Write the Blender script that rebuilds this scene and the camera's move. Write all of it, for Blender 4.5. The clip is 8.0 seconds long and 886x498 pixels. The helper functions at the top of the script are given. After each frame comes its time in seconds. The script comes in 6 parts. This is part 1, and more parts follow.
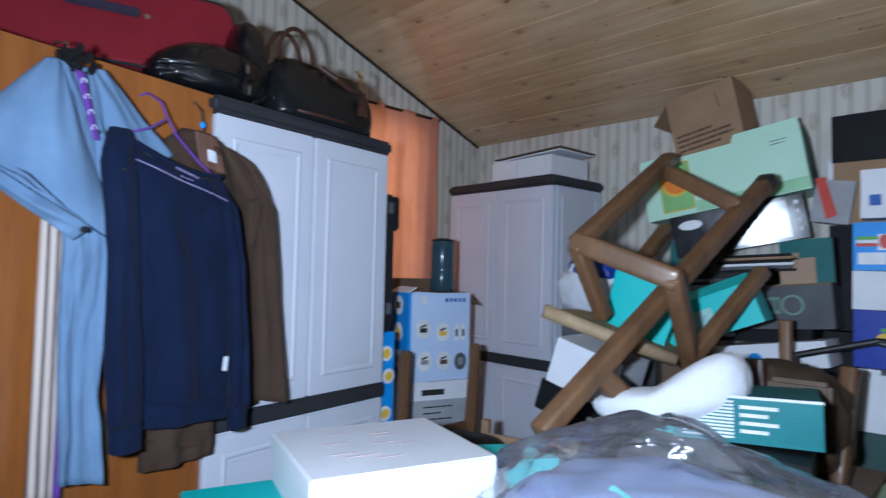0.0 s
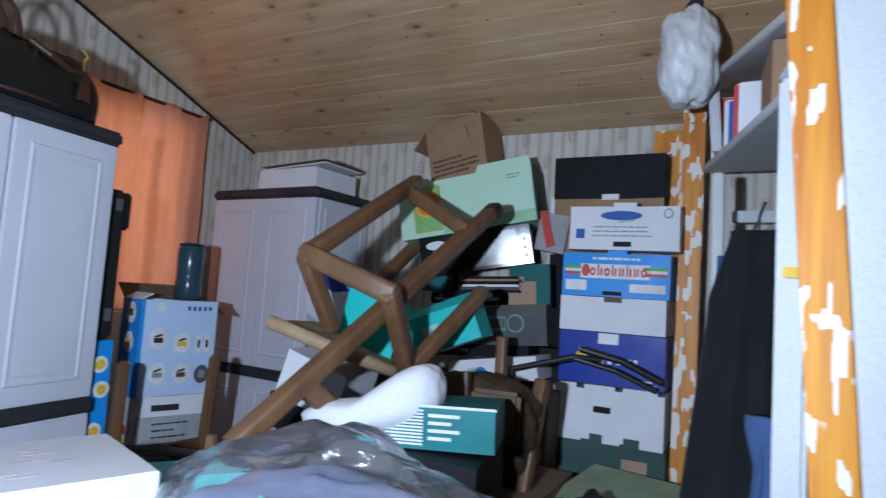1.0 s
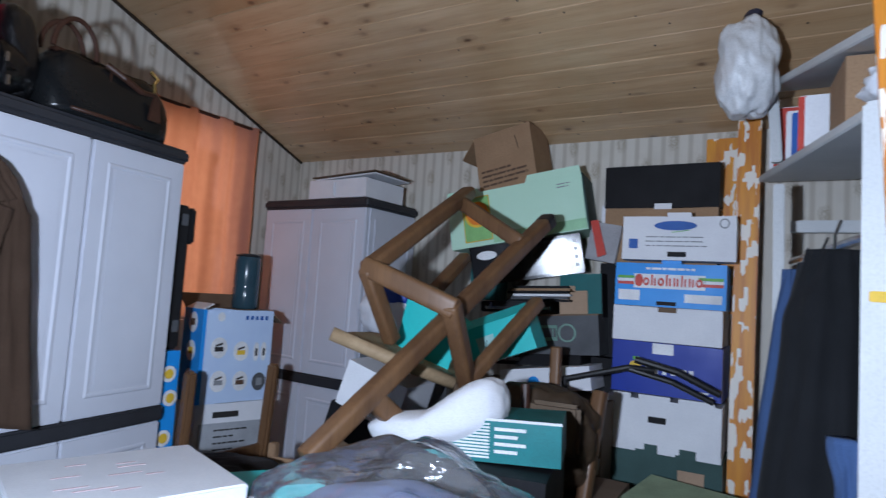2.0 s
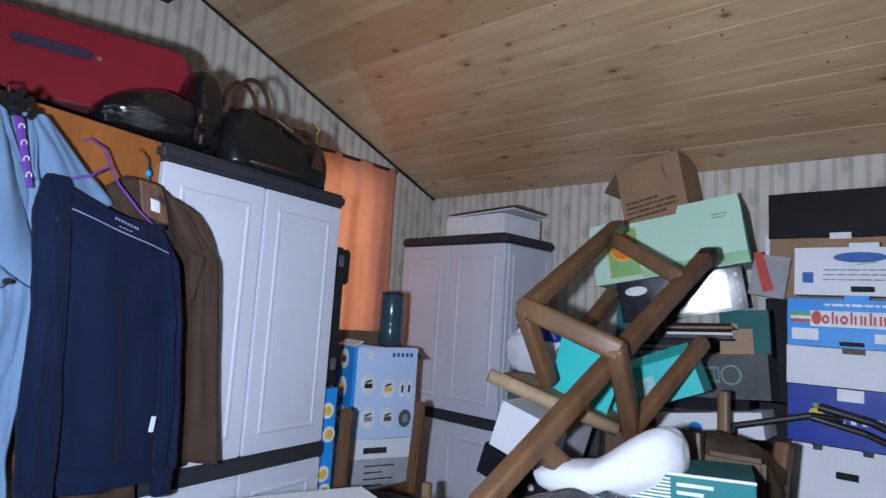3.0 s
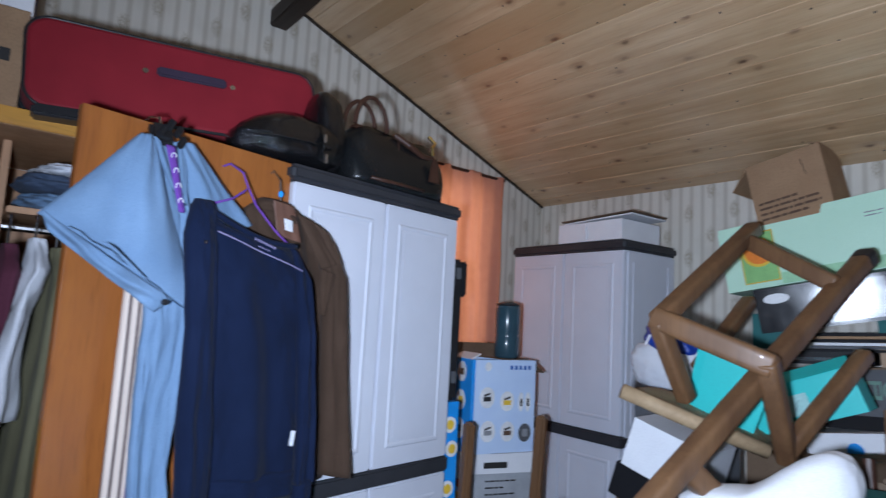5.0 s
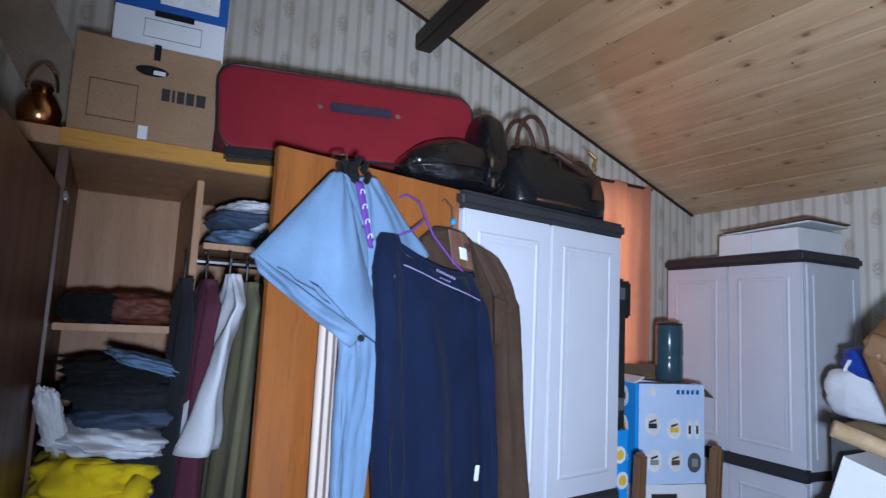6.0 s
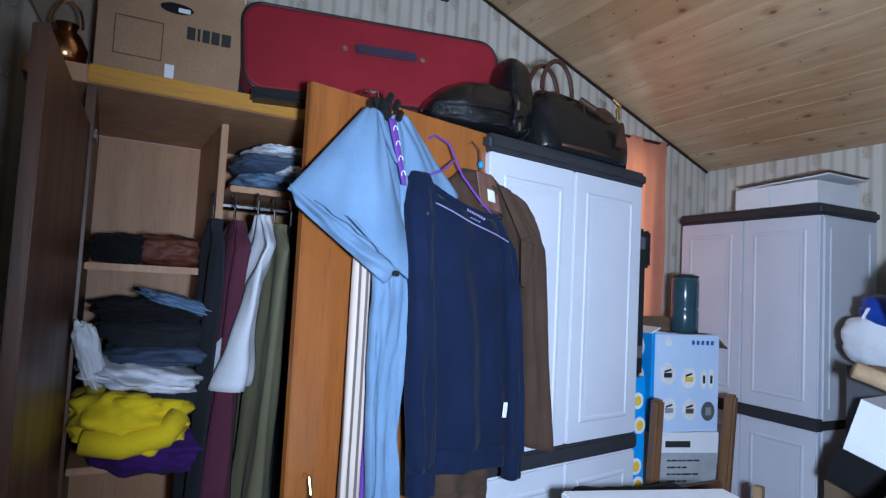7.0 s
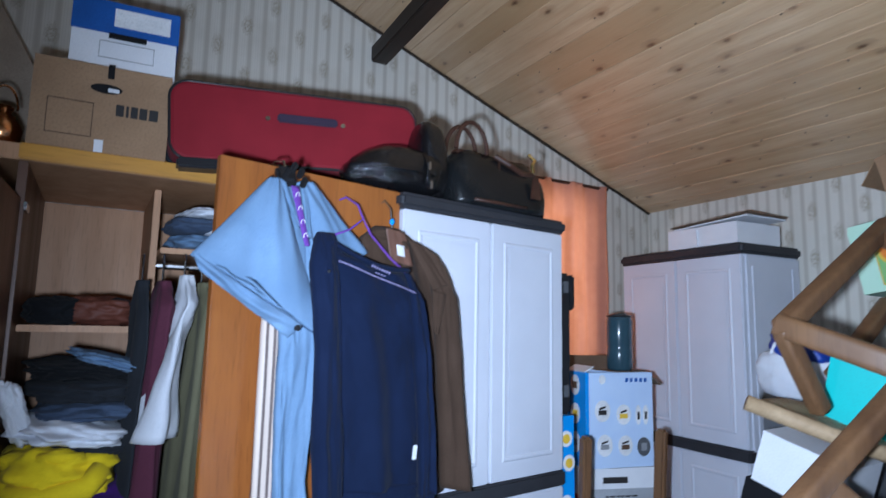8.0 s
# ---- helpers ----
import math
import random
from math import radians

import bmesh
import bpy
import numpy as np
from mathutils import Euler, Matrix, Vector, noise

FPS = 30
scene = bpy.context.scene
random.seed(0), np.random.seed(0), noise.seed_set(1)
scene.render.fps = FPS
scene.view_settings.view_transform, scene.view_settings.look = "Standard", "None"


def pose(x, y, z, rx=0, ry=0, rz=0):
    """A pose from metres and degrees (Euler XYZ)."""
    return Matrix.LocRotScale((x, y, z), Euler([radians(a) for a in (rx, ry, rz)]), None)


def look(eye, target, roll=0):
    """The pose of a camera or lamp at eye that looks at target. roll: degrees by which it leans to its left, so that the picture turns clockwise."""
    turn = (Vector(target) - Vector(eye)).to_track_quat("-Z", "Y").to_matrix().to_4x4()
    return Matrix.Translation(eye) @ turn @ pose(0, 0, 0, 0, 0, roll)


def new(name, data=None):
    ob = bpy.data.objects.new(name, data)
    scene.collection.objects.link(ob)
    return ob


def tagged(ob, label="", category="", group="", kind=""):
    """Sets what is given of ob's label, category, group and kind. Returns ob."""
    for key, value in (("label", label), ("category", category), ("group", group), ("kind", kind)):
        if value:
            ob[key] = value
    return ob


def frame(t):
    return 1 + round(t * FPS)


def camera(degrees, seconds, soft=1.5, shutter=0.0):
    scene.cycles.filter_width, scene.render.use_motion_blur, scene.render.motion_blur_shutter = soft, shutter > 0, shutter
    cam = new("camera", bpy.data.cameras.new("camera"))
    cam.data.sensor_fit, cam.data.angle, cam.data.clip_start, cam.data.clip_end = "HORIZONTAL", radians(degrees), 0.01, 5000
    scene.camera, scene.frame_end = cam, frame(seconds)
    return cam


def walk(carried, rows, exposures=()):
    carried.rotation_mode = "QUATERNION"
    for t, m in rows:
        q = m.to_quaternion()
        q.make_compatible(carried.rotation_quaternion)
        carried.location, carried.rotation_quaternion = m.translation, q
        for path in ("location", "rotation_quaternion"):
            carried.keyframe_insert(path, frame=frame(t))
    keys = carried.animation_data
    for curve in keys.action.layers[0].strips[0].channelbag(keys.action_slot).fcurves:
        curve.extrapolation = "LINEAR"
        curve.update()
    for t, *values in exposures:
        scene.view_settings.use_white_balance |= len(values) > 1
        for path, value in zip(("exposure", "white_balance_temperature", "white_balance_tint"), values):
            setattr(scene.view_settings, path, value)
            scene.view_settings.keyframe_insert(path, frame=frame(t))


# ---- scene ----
# ---- the camera and its walk ----
cam = camera(72.5, 8.0, soft=1.3, shutter=0.35)
PATH = [
    (0.0, 0.054, -0.122, 1.173, 92.15, -1.34, 45.10),
    (0.5, 0.129, -0.065, 1.183, 93.29, -3.17, 35.22),
    (1.0, 0.259, 0.030, 1.170, 94.49, -3.91, 27.74),
    (1.2, 0.301, 0.047, 1.179, 94.41, -4.18, 26.84),
    (2.3, 0.122, -0.079, 1.206, 94.69, -3.83, 33.36),
    (2.5, 0.083, -0.091, 1.209, 95.29, -3.99, 35.66),
    (3.0, 0.064, -0.106, 1.227, 96.34, -3.74, 40.76),
    (3.5, 0.075, -0.117, 1.246, 96.84, -3.73, 42.57),
    (4.0, 0.095, -0.120, 1.253, 96.82, -3.61, 43.29),
    (4.5, 0.068, -0.117, 1.235, 97.07, -3.93, 44.79),
    (5.0, -0.017, -0.134, 1.236, 96.57, -3.14, 49.95),
    (5.2, -0.038, -0.147, 1.244, 96.33, -2.66, 53.17),
    (6.3, -0.166, -0.268, 1.286, 96.76, -2.95, 61.18),
    (6.5, -0.167, -0.281, 1.282, 96.42, -2.57, 60.77),
    (7.0, -0.178, -0.290, 1.217, 93.59, -2.97, 60.74),
    (7.5, -0.106, -0.229, 1.210, 94.77, -0.86, 61.88),
    (8.0, 0.021, -0.172, 1.245, 97.44, -1.16, 60.02),
]

walk(cam, [(t, pose(x, y, z, rx, ry, rz)) for t, x, y, z, rx, ry, rz in PATH],
     exposures=[(0.0, -0.3, 6150, 6), (1.2, -0.4, 6300, 8), (2.4, -0.45, 6500, 10), (3.4, -0.16, 6600, 11), (5.2, -0.16, 6350, 9), (6.4, 0.14, 6150, 8), (7.3, 0.05, 5950, 6), (8.0, 0.15, 6000, 6)])

# ---- light ----
world = bpy.data.worlds.new("sky")
scene.world = world
world.use_nodes = True
wn = world.node_tree
sky = wn.nodes.new("ShaderNodeTexSky")
sky.sky_type, sky.sun_disc, sky.sun_elevation, sky.sun_rotation = "NISHITA", False, radians(35), radians(250)
wn.nodes["Background"].inputs["Strength"].default_value = 0.1
wn.links.new(sky.outputs[0], wn.nodes["Background"].inputs["Color"])


def lamp(name, kind, m, energy, color, **more):
    data = bpy.data.lights.new(name, kind)
    data.energy, data.color = energy, color
    if "radius" in more:
        data.shadow_soft_size = more["radius"]
    if "size" in more:
        data.shape, data.size, data.size_y = "RECTANGLE", more["size"][0], more["size"][1]
    if "cone" in more:
        data.spot_size, data.spot_blend = radians(more["cone"]), more["blend"]
    ob = new(name, data)
    ob.matrix_world = m
    return ob


# the torch held beside the camera, daylight through the curtained window, and a weak fill light added behind
lamp("torch", "SPOT", look((-0.07, -0.22, 1.20), (-0.93, 1.62, 1.36)), 225, (0.67, 0.785, 1.0), radius=0.03, cone=164, blend=1.0)
lamp("window_daylight", "AREA", look((-2.52, 1.72, 1.5), (-1.5, 1.72, 1.45)), 4.3, (1.0, 0.93, 0.88), size=(0.62, 0.95))
lamp("rear_fill_light", "AREA", look((0.75, -0.85, 1.35), (0.1, 1.6, 1.35)), 0.3, (0.85, 0.93, 1.0), size=(0.8, 1.7))

# ---- materials ----


def nodes_of(name):
    m = bpy.data.materials.new(name)
    m.use_nodes = True
    return m, m.node_tree.nodes, m.node_tree.links, m.node_tree.nodes["Principled BSDF"]


def mixed(ns, ls, a, b, fac, mode="MIX"):
    n = ns.new("ShaderNodeMix")
    n.data_type, n.blend_type = "RGBA", mode
    for sock, v in ((n.inputs[6], a), (n.inputs[7], b), (n.inputs[0], fac)):
        if isinstance(v, (int, float)):
            sock.default_value = v
        elif isinstance(v, tuple):
            sock.default_value = (*v, 1) if len(v) == 3 else v
        else:
            ls.new(v, sock)
    return n.outputs[2]


def maths(ns, ls, op, a, b=0.0, c=0.0):
    n = ns.new("ShaderNodeMath")
    n.operation = op
    for sock, v in zip(n.inputs, (a, b, c)):
        if isinstance(v, (int, float)):
            sock.default_value = v
        else:
            ls.new(v, sock)
    return n.outputs[0]


def noise_of(ns, ls, vec, scale, detail=4.0, rough=0.55):
    n = ns.new("ShaderNodeTexNoise")
    n.inputs["Scale"].default_value, n.inputs["Detail"].default_value, n.inputs["Roughness"].default_value = scale, detail, rough
    ls.new(vec, n.inputs["Vector"])
    return n.outputs["Fac"]


def ramp_of(ns, ls, fac, lo, hi):
    n = ns.new("ShaderNodeMapRange")
    n.inputs["From Min"].default_value, n.inputs["From Max"].default_value = lo, hi
    ls.new(fac, n.inputs["Value"])
    return n.outputs["Result"]


def bumped(ns, ls, bsdf, height, strength, distance=0.002):
    b = ns.new("ShaderNodeBump")
    b.inputs["Strength"].default_value, b.inputs["Distance"].default_value = strength, distance
    ls.new(height, b.inputs["Height"])
    ls.new(b.outputs[0], bsdf.inputs["Normal"])


def surface(name, col, col2=None, rough=0.6, metal=0.0, scale=9.0, fine=220.0, bump=0.15, stretch=(1, 1, 1), coat=0.0, sheen=0.0, dirt=0.25, dist=0.002, spec=0.32):
    """A plain surface with stains at a large and grain at a small scale."""
    m, ns, ls, b = nodes_of(name)
    tc = ns.new("ShaderNodeTexCoord")
    mp = ns.new("ShaderNodeMapping")
    mp.inputs["Scale"].default_value = stretch
    ls.new(tc.outputs["Object"], mp.inputs["Vector"])
    v = mp.outputs[0]
    col2 = col2 or tuple(c * 0.72 for c in col)
    n1, n2 = noise_of(ns, ls, v, scale, 5), noise_of(ns, ls, v, fine, 3)
    c = mixed(ns, ls, col, col2, ramp_of(ns, ls, n1, 0.35, 0.72))
    c = mixed(ns, ls, c, tuple(x * (1 - dirt) for x in col2), maths(ns, ls, "MULTIPLY", ramp_of(ns, ls, n2, 0.45, 0.8), 0.6))
    ls.new(c, b.inputs["Base Color"])
    b.inputs["Metallic"].default_value = metal
    ls.new(maths(ns, ls, "MULTIPLY_ADD", n1, 0.25, max(0.02, rough - 0.12)), b.inputs["Roughness"])
    b.inputs["Coat Weight"].default_value, b.inputs["Sheen Weight"].default_value = coat, sheen
    b.inputs["Specular IOR Level"].default_value = spec
    if bump:
        bumped(ns, ls, b, maths(ns, ls, "ADD", n2, maths(ns, ls, "MULTIPLY", n1, 2.0)), bump, dist)
    return m


def cloth(name, col, col2=None, scale=6.0, weave=420.0, bump=0.5, rough=0.9, sheen=0.03):
    return surface(name, col, col2, rough=rough, scale=scale, fine=weave, bump=bump, sheen=sheen, dirt=0.35, dist=0.0015, spec=0.15)


def wood(name, col, col2, rough=0.45, along=0, scale=14.0, coat=0.0, bump=0.2):
    """Grain that runs along one local axis."""
    m, ns, ls, b = nodes_of(name)
    tc = ns.new("ShaderNodeTexCoord")
    mp = ns.new("ShaderNodeMapping")
    mp.inputs["Scale"].default_value = [0.09 if i == along else 1.0 for i in range(3)]
    ls.new(tc.outputs["Object"], mp.inputs["Vector"])
    n1 = noise_of(ns, ls, mp.outputs[0], scale, 6, 0.6)
    n2 = noise_of(ns, ls, mp.outputs[0], scale * 12, 3)
    n3 = noise_of(ns, ls, tc.outputs["Object"], 4.0, 3)
    c = mixed(ns, ls, col, col2, ramp_of(ns, ls, n1, 0.32, 0.7))
    c = mixed(ns, ls, c, tuple(x * 0.55 for x in col2), maths(ns, ls, "MULTIPLY", ramp_of(ns, ls, n2, 0.52, 0.8), 0.55))
    c = mixed(ns, ls, c, tuple(x * 0.6 for x in col), maths(ns, ls, "MULTIPLY", ramp_of(ns, ls, n3, 0.5, 0.85), 0.4))
    ls.new(c, b.inputs["Base Color"])
    ls.new(maths(ns, ls, "MULTIPLY_ADD", n1, 0.3, rough - 0.15), b.inputs["Roughness"])
    b.inputs["Coat Weight"].default_value = coat
    bumped(ns, ls, b, maths(ns, ls, "ADD", n1, n2), bump, 0.0015)
    return m


def pine_boards():
    m, ns, ls, b = nodes_of("varnished_pine")
    tc, geo = ns.new("ShaderNodeTexCoord"), ns.new("ShaderNodeNewGeometry")
    rnd = geo.outputs["Random Per Island"]
    sh = ns.new("ShaderNodeVectorMath")
    sh.operation = "ADD"
    comb = ns.new("ShaderNodeCombineXYZ")
    ls.new(maths(ns, ls, "MULTIPLY", rnd, 37.0), comb.inputs[0])
    ls.new(maths(ns, ls, "MULTIPLY", rnd, 11.0), comb.inputs[2])
    ls.new(tc.outputs["Object"], sh.inputs[0])
    ls.new(comb.outputs[0], sh.inputs[1])
    mp = ns.new("ShaderNodeMapping")
    mp.inputs["Scale"].default_value = (0.07, 1, 1)
    ls.new(sh.outputs[0], mp.inputs["Vector"])
    n1 = noise_of(ns, ls, mp.outputs[0], 26, 6, 0.62)
    n2 = noise_of(ns, ls, mp.outputs[0], 130, 3)
    # knots: scattered dark ovals
    kp = ns.new("ShaderNodeMapping")
    kp.inputs["Scale"].default_value = (0.6, 1.1, 1.1)
    ls.new(sh.outputs[0], kp.inputs["Vector"])
    vo = ns.new("ShaderNodeTexVoronoi")
    vo.voronoi_dimensions = "2D"
    vo.inputs["Scale"].default_value, vo.inputs["Randomness"].default_value = 6.5, 1.0
    ls.new(kp.outputs[0], vo.inputs["Vector"])
    pick = ns.new("ShaderNodeSeparateColor")
    ls.new(vo.outputs["Color"], pick.inputs[0])
    some = ramp_of(ns, ls, pick.outputs[0], 0.35, 0.95)
    edge = maths(ns, ls, "ADD", vo.outputs["Distance"], maths(ns, ls, "MULTIPLY", noise_of(ns, ls, sh.outputs[0], 45, 3), 0.09))
    knot = maths(ns, ls, "MULTIPLY", some, ramp_of(ns, ls, edge, 0.13, 0.07))
    halo = maths(ns, ls, "MULTIPLY", some, ramp_of(ns, ls, edge, 0.24, 0.08))
    c = mixed(ns, ls, (0.58, 0.40, 0.235), (0.45, 0.285, 0.15), ramp_of(ns, ls, n1, 0.35, 0.68))
    c = mixed(ns, ls, c, (0.20, 0.10, 0.045), maths(ns, ls, "MULTIPLY", ramp_of(ns, ls, n2, 0.55, 0.8), 0.35))
    c = mixed(ns, ls, c, (0.33, 0.195, 0.085), maths(ns, ls, "MULTIPLY", ramp_of(ns, ls, rnd, 0.55, 1.0), 0.7))
    patch_n = noise_of(ns, ls, tc.outputs["Object"], 2.3, 3)
    c = mixed(ns, ls, c, (0.36, 0.215, 0.105), maths(ns, ls, "MULTIPLY", ramp_of(ns, ls, patch_n, 0.45, 0.75), 0.5))
    c = mixed(ns, ls, c, (0.27, 0.14, 0.06), maths(ns, ls, "MULTIPLY", halo, 0.5))
    c = mixed(ns, ls, c, (0.075, 0.03, 0.014), maths(ns, ls, "MULTIPLY", knot, 0.85))
    # nail heads: small black dots
    vn = ns.new("ShaderNodeTexVoronoi")
    vn.voronoi_dimensions = "2D"
    vn.inputs["Scale"].default_value, vn.inputs["Randomness"].default_value = 5.0, 1.0
    ls.new(tc.outputs["Object"], vn.inputs["Vector"])
    c = mixed(ns, ls, c, (0.03, 0.02, 0.015), ramp_of(ns, ls, vn.outputs["Distance"], 0.024, 0.015))
    ls.new(c, b.inputs["Base Color"])
    ls.new(maths(ns, ls, "MULTIPLY_ADD", n1, 0.25, 0.3), b.inputs["Roughness"])
    b.inputs["Specular IOR Level"].default_value = 0.75
    big = noise_of(ns, ls, mp.outputs[0], 6, 2)
    b.inputs["Coat Weight"].default_value, b.inputs["Coat Roughness"].default_value = 0.7, 0.24
    bumped(ns, ls, b, maths(ns, ls, "ADD", maths(ns, ls, "MULTIPLY", big, 2.5), maths(ns, ls, "ADD", n1, maths(ns, ls, "MULTIPLY", halo, -1.6))), 0.55, 0.005)
    return m


def wallpaper(axis):
    """Cream paper with soft vertical stripes and rows of small oval ornaments."""
    m, ns, ls, b = nodes_of("striped_wallpaper")
    tc, sep = ns.new("ShaderNodeTexCoord"), ns.new("ShaderNodeSeparateXYZ")
    ls.new(tc.outputs["Object"], sep.inputs[0])
    u, v = sep.outputs[axis], sep.outputs[2]
    cell = maths(ns, ls, "DIVIDE", u, 0.106)
    row = maths(ns, ls, "FLOOR", cell)
    fu = maths(ns, ls, "SUBTRACT", maths(ns, ls, "FRACT", cell), 0.5)
    fv = maths(ns, ls, "SUBTRACT", maths(ns, ls, "FRACT", maths(ns, ls, "ADD", maths(ns, ls, "DIVIDE", v, 0.21), maths(ns, ls, "MULTIPLY", row, 0.5))), 0.5)
    ru = maths(ns, ls, "MULTIPLY", fu, 4.6)
    rv = maths(ns, ls, "MULTIPLY", fv, 5.0)
    r = maths(ns, ls, "SQRT", maths(ns, ls, "ADD", maths(ns, ls, "MULTIPLY", ru, ru), maths(ns, ls, "MULTIPLY", rv, rv)))
    wob = noise_of(ns, ls, tc.outputs["Object"], 130, 2)
    r = maths(ns, ls, "ADD", r, maths(ns, ls, "MULTIPLY", maths(ns, ls, "SUBTRACT", wob, 0.5), 1.1))
    orn = maths(ns, ls, "MULTIPLY", ramp_of(ns, ls, r, 1.0, 0.8), maths(ns, ls, "MULTIPLY_ADD", maths(ns, ls, "SINE", maths(ns, ls, "MULTIPLY", r, 15.0)), 0.4, 0.55))
    st = maths(ns, ls, "SINE", maths(ns, ls, "MULTIPLY", u, 2 * math.pi / 0.053))
    st2 = maths(ns, ls, "SINE", maths(ns, ls, "MULTIPLY", u, 2 * math.pi / 0.0088))
    n1, n2 = noise_of(ns, ls, tc.outputs["Object"], 5, 5), noise_of(ns, ls, tc.outputs["Object"], 260, 3)
    c = mixed(ns, ls, (0.62, 0.585, 0.52), (0.47, 0.43, 0.37), ramp_of(ns, ls, st, 0.1, 0.9))
    c = mixed(ns, ls, c, (0.42, 0.38, 0.31), maths(ns, ls, "MULTIPLY", ramp_of(ns, ls, st2, 0.2, 1.0), 0.22))
    c = mixed(ns, ls, c, (0.29, 0.24, 0.17), maths(ns, ls, "MULTIPLY", orn, 0.75))
    c = mixed(ns, ls, c, (0.36, 0.32, 0.26), maths(ns, ls, "MULTIPLY", ramp_of(ns, ls, n1, 0.5, 0.8), 0.4))
    ls.new(c, b.inputs["Base Color"])
    b.inputs["Roughness"].default_value = 0.72
    bumped(ns, ls, b, maths(ns, ls, "ADD", n2, orn), 0.2, 0.001)
    return m


def film_plastic():
    """Thin clear wrapping: mostly see-through, with a hard gloss."""
    m = bpy.data.materials.new("clear_plastic_film")
    m.use_nodes = True
    ns, ls = m.node_tree.nodes, m.node_tree.links
    ns.remove(ns["Principled BSDF"])
    out = ns["Material Output"]
    tr, gl, df = ns.new("ShaderNodeBsdfTransparent"), ns.new("ShaderNodeBsdfGlossy"), ns.new("ShaderNodeBsdfDiffuse")
    tr.inputs[0].default_value = (0.93, 0.95, 0.97, 1)
    gl.inputs["Roughness"].default_value = 0.12
    df.inputs[0].default_value = (0.75, 0.78, 0.82, 1)
    tc = ns.new("ShaderNodeTexCoord")
    n1 = noise_of(ns, ls, tc.outputs["Object"], 14, 4)
    bp = ns.new("ShaderNodeBump")
    bp.inputs["Strength"].default_value, bp.inputs["Distance"].default_value = 0.7, 0.02
    ls.new(n1, bp.inputs["Height"])
    ls.new(bp.outputs[0], gl.inputs["Normal"])
    m1, m2 = ns.new("ShaderNodeMixShader"), ns.new("ShaderNodeMixShader")
    m1.inputs[0].default_value = 0.09
    ls.new(tr.outputs[0], m1.inputs[1])
    ls.new(df.outputs[0], m1.inputs[2])
    lw = ns.new("ShaderNodeFresnel")
    lw.inputs["IOR"].default_value = 1.45
    ls.new(bp.outputs[0], lw.inputs["Normal"])
    ls.new(maths(ns, ls, "MULTIPLY_ADD", lw.outputs[0], 1.0, 0.06), m2.inputs[0])
    ls.new(m1.outputs[0], m2.inputs[1])
    ls.new(gl.outputs[0], m2.inputs[2])
    ls.new(m2.outputs[0], out.inputs["Surface"])
    return m


def curtain_cloth():
    m = bpy.data.materials.new("orange_curtain_cloth")
    m.use_nodes = True
    ns, ls = m.node_tree.nodes, m.node_tree.links
    ns.remove(ns["Principled BSDF"])
    df, tl, mx = ns.new("ShaderNodeBsdfDiffuse"), ns.new("ShaderNodeBsdfTranslucent"), ns.new("ShaderNodeMixShader")
    tc = ns.new("ShaderNodeTexCoord")
    n1 = noise_of(ns, ls, tc.outputs["Object"], 18, 4)
    ls.new(mixed(ns, ls, (0.60, 0.29, 0.215), (0.5, 0.225, 0.165), n1), df.inputs[0])
    ls.new(mixed(ns, ls, (0.85, 0.36, 0.2), (0.72, 0.26, 0.14), n1), tl.inputs[0])
    mx.inputs[0].default_value = 0.45
    ls.new(df.outputs[0], mx.inputs[1])
    ls.new(tl.outputs[0], mx.inputs[2])
    ls.new(mx.outputs[0], ns["Material Output"].inputs["Surface"])
    return m


def rush():
    m, ns, ls, b = nodes_of("woven_rush")
    tc = ns.new("ShaderNodeTexCoord")
    w = ns.new("ShaderNodeTexWave")
    w.inputs["Scale"].default_value, w.inputs["Distortion"].default_value, w.inputs["Detail"].default_value = 70, 3.5, 3
    ls.new(tc.outputs["Object"], w.inputs["Vector"])
    n1 = noise_of(ns, ls, tc.outputs["Object"], 30, 4)
    c = mixed(ns, ls, (0.50, 0.37, 0.22), (0.27, 0.185, 0.095), w.outputs["Fac"])
    c = mixed(ns, ls, c, (0.12, 0.075, 0.035), ramp_of(ns, ls, n1, 0.5, 0.85))
    ls.new(c, b.inputs["Base Color"])
    b.inputs["Roughness"].default_value = 0.75
    bumped(ns, ls, b, w.outputs["Fac"], 0.45, 0.002)
    return m


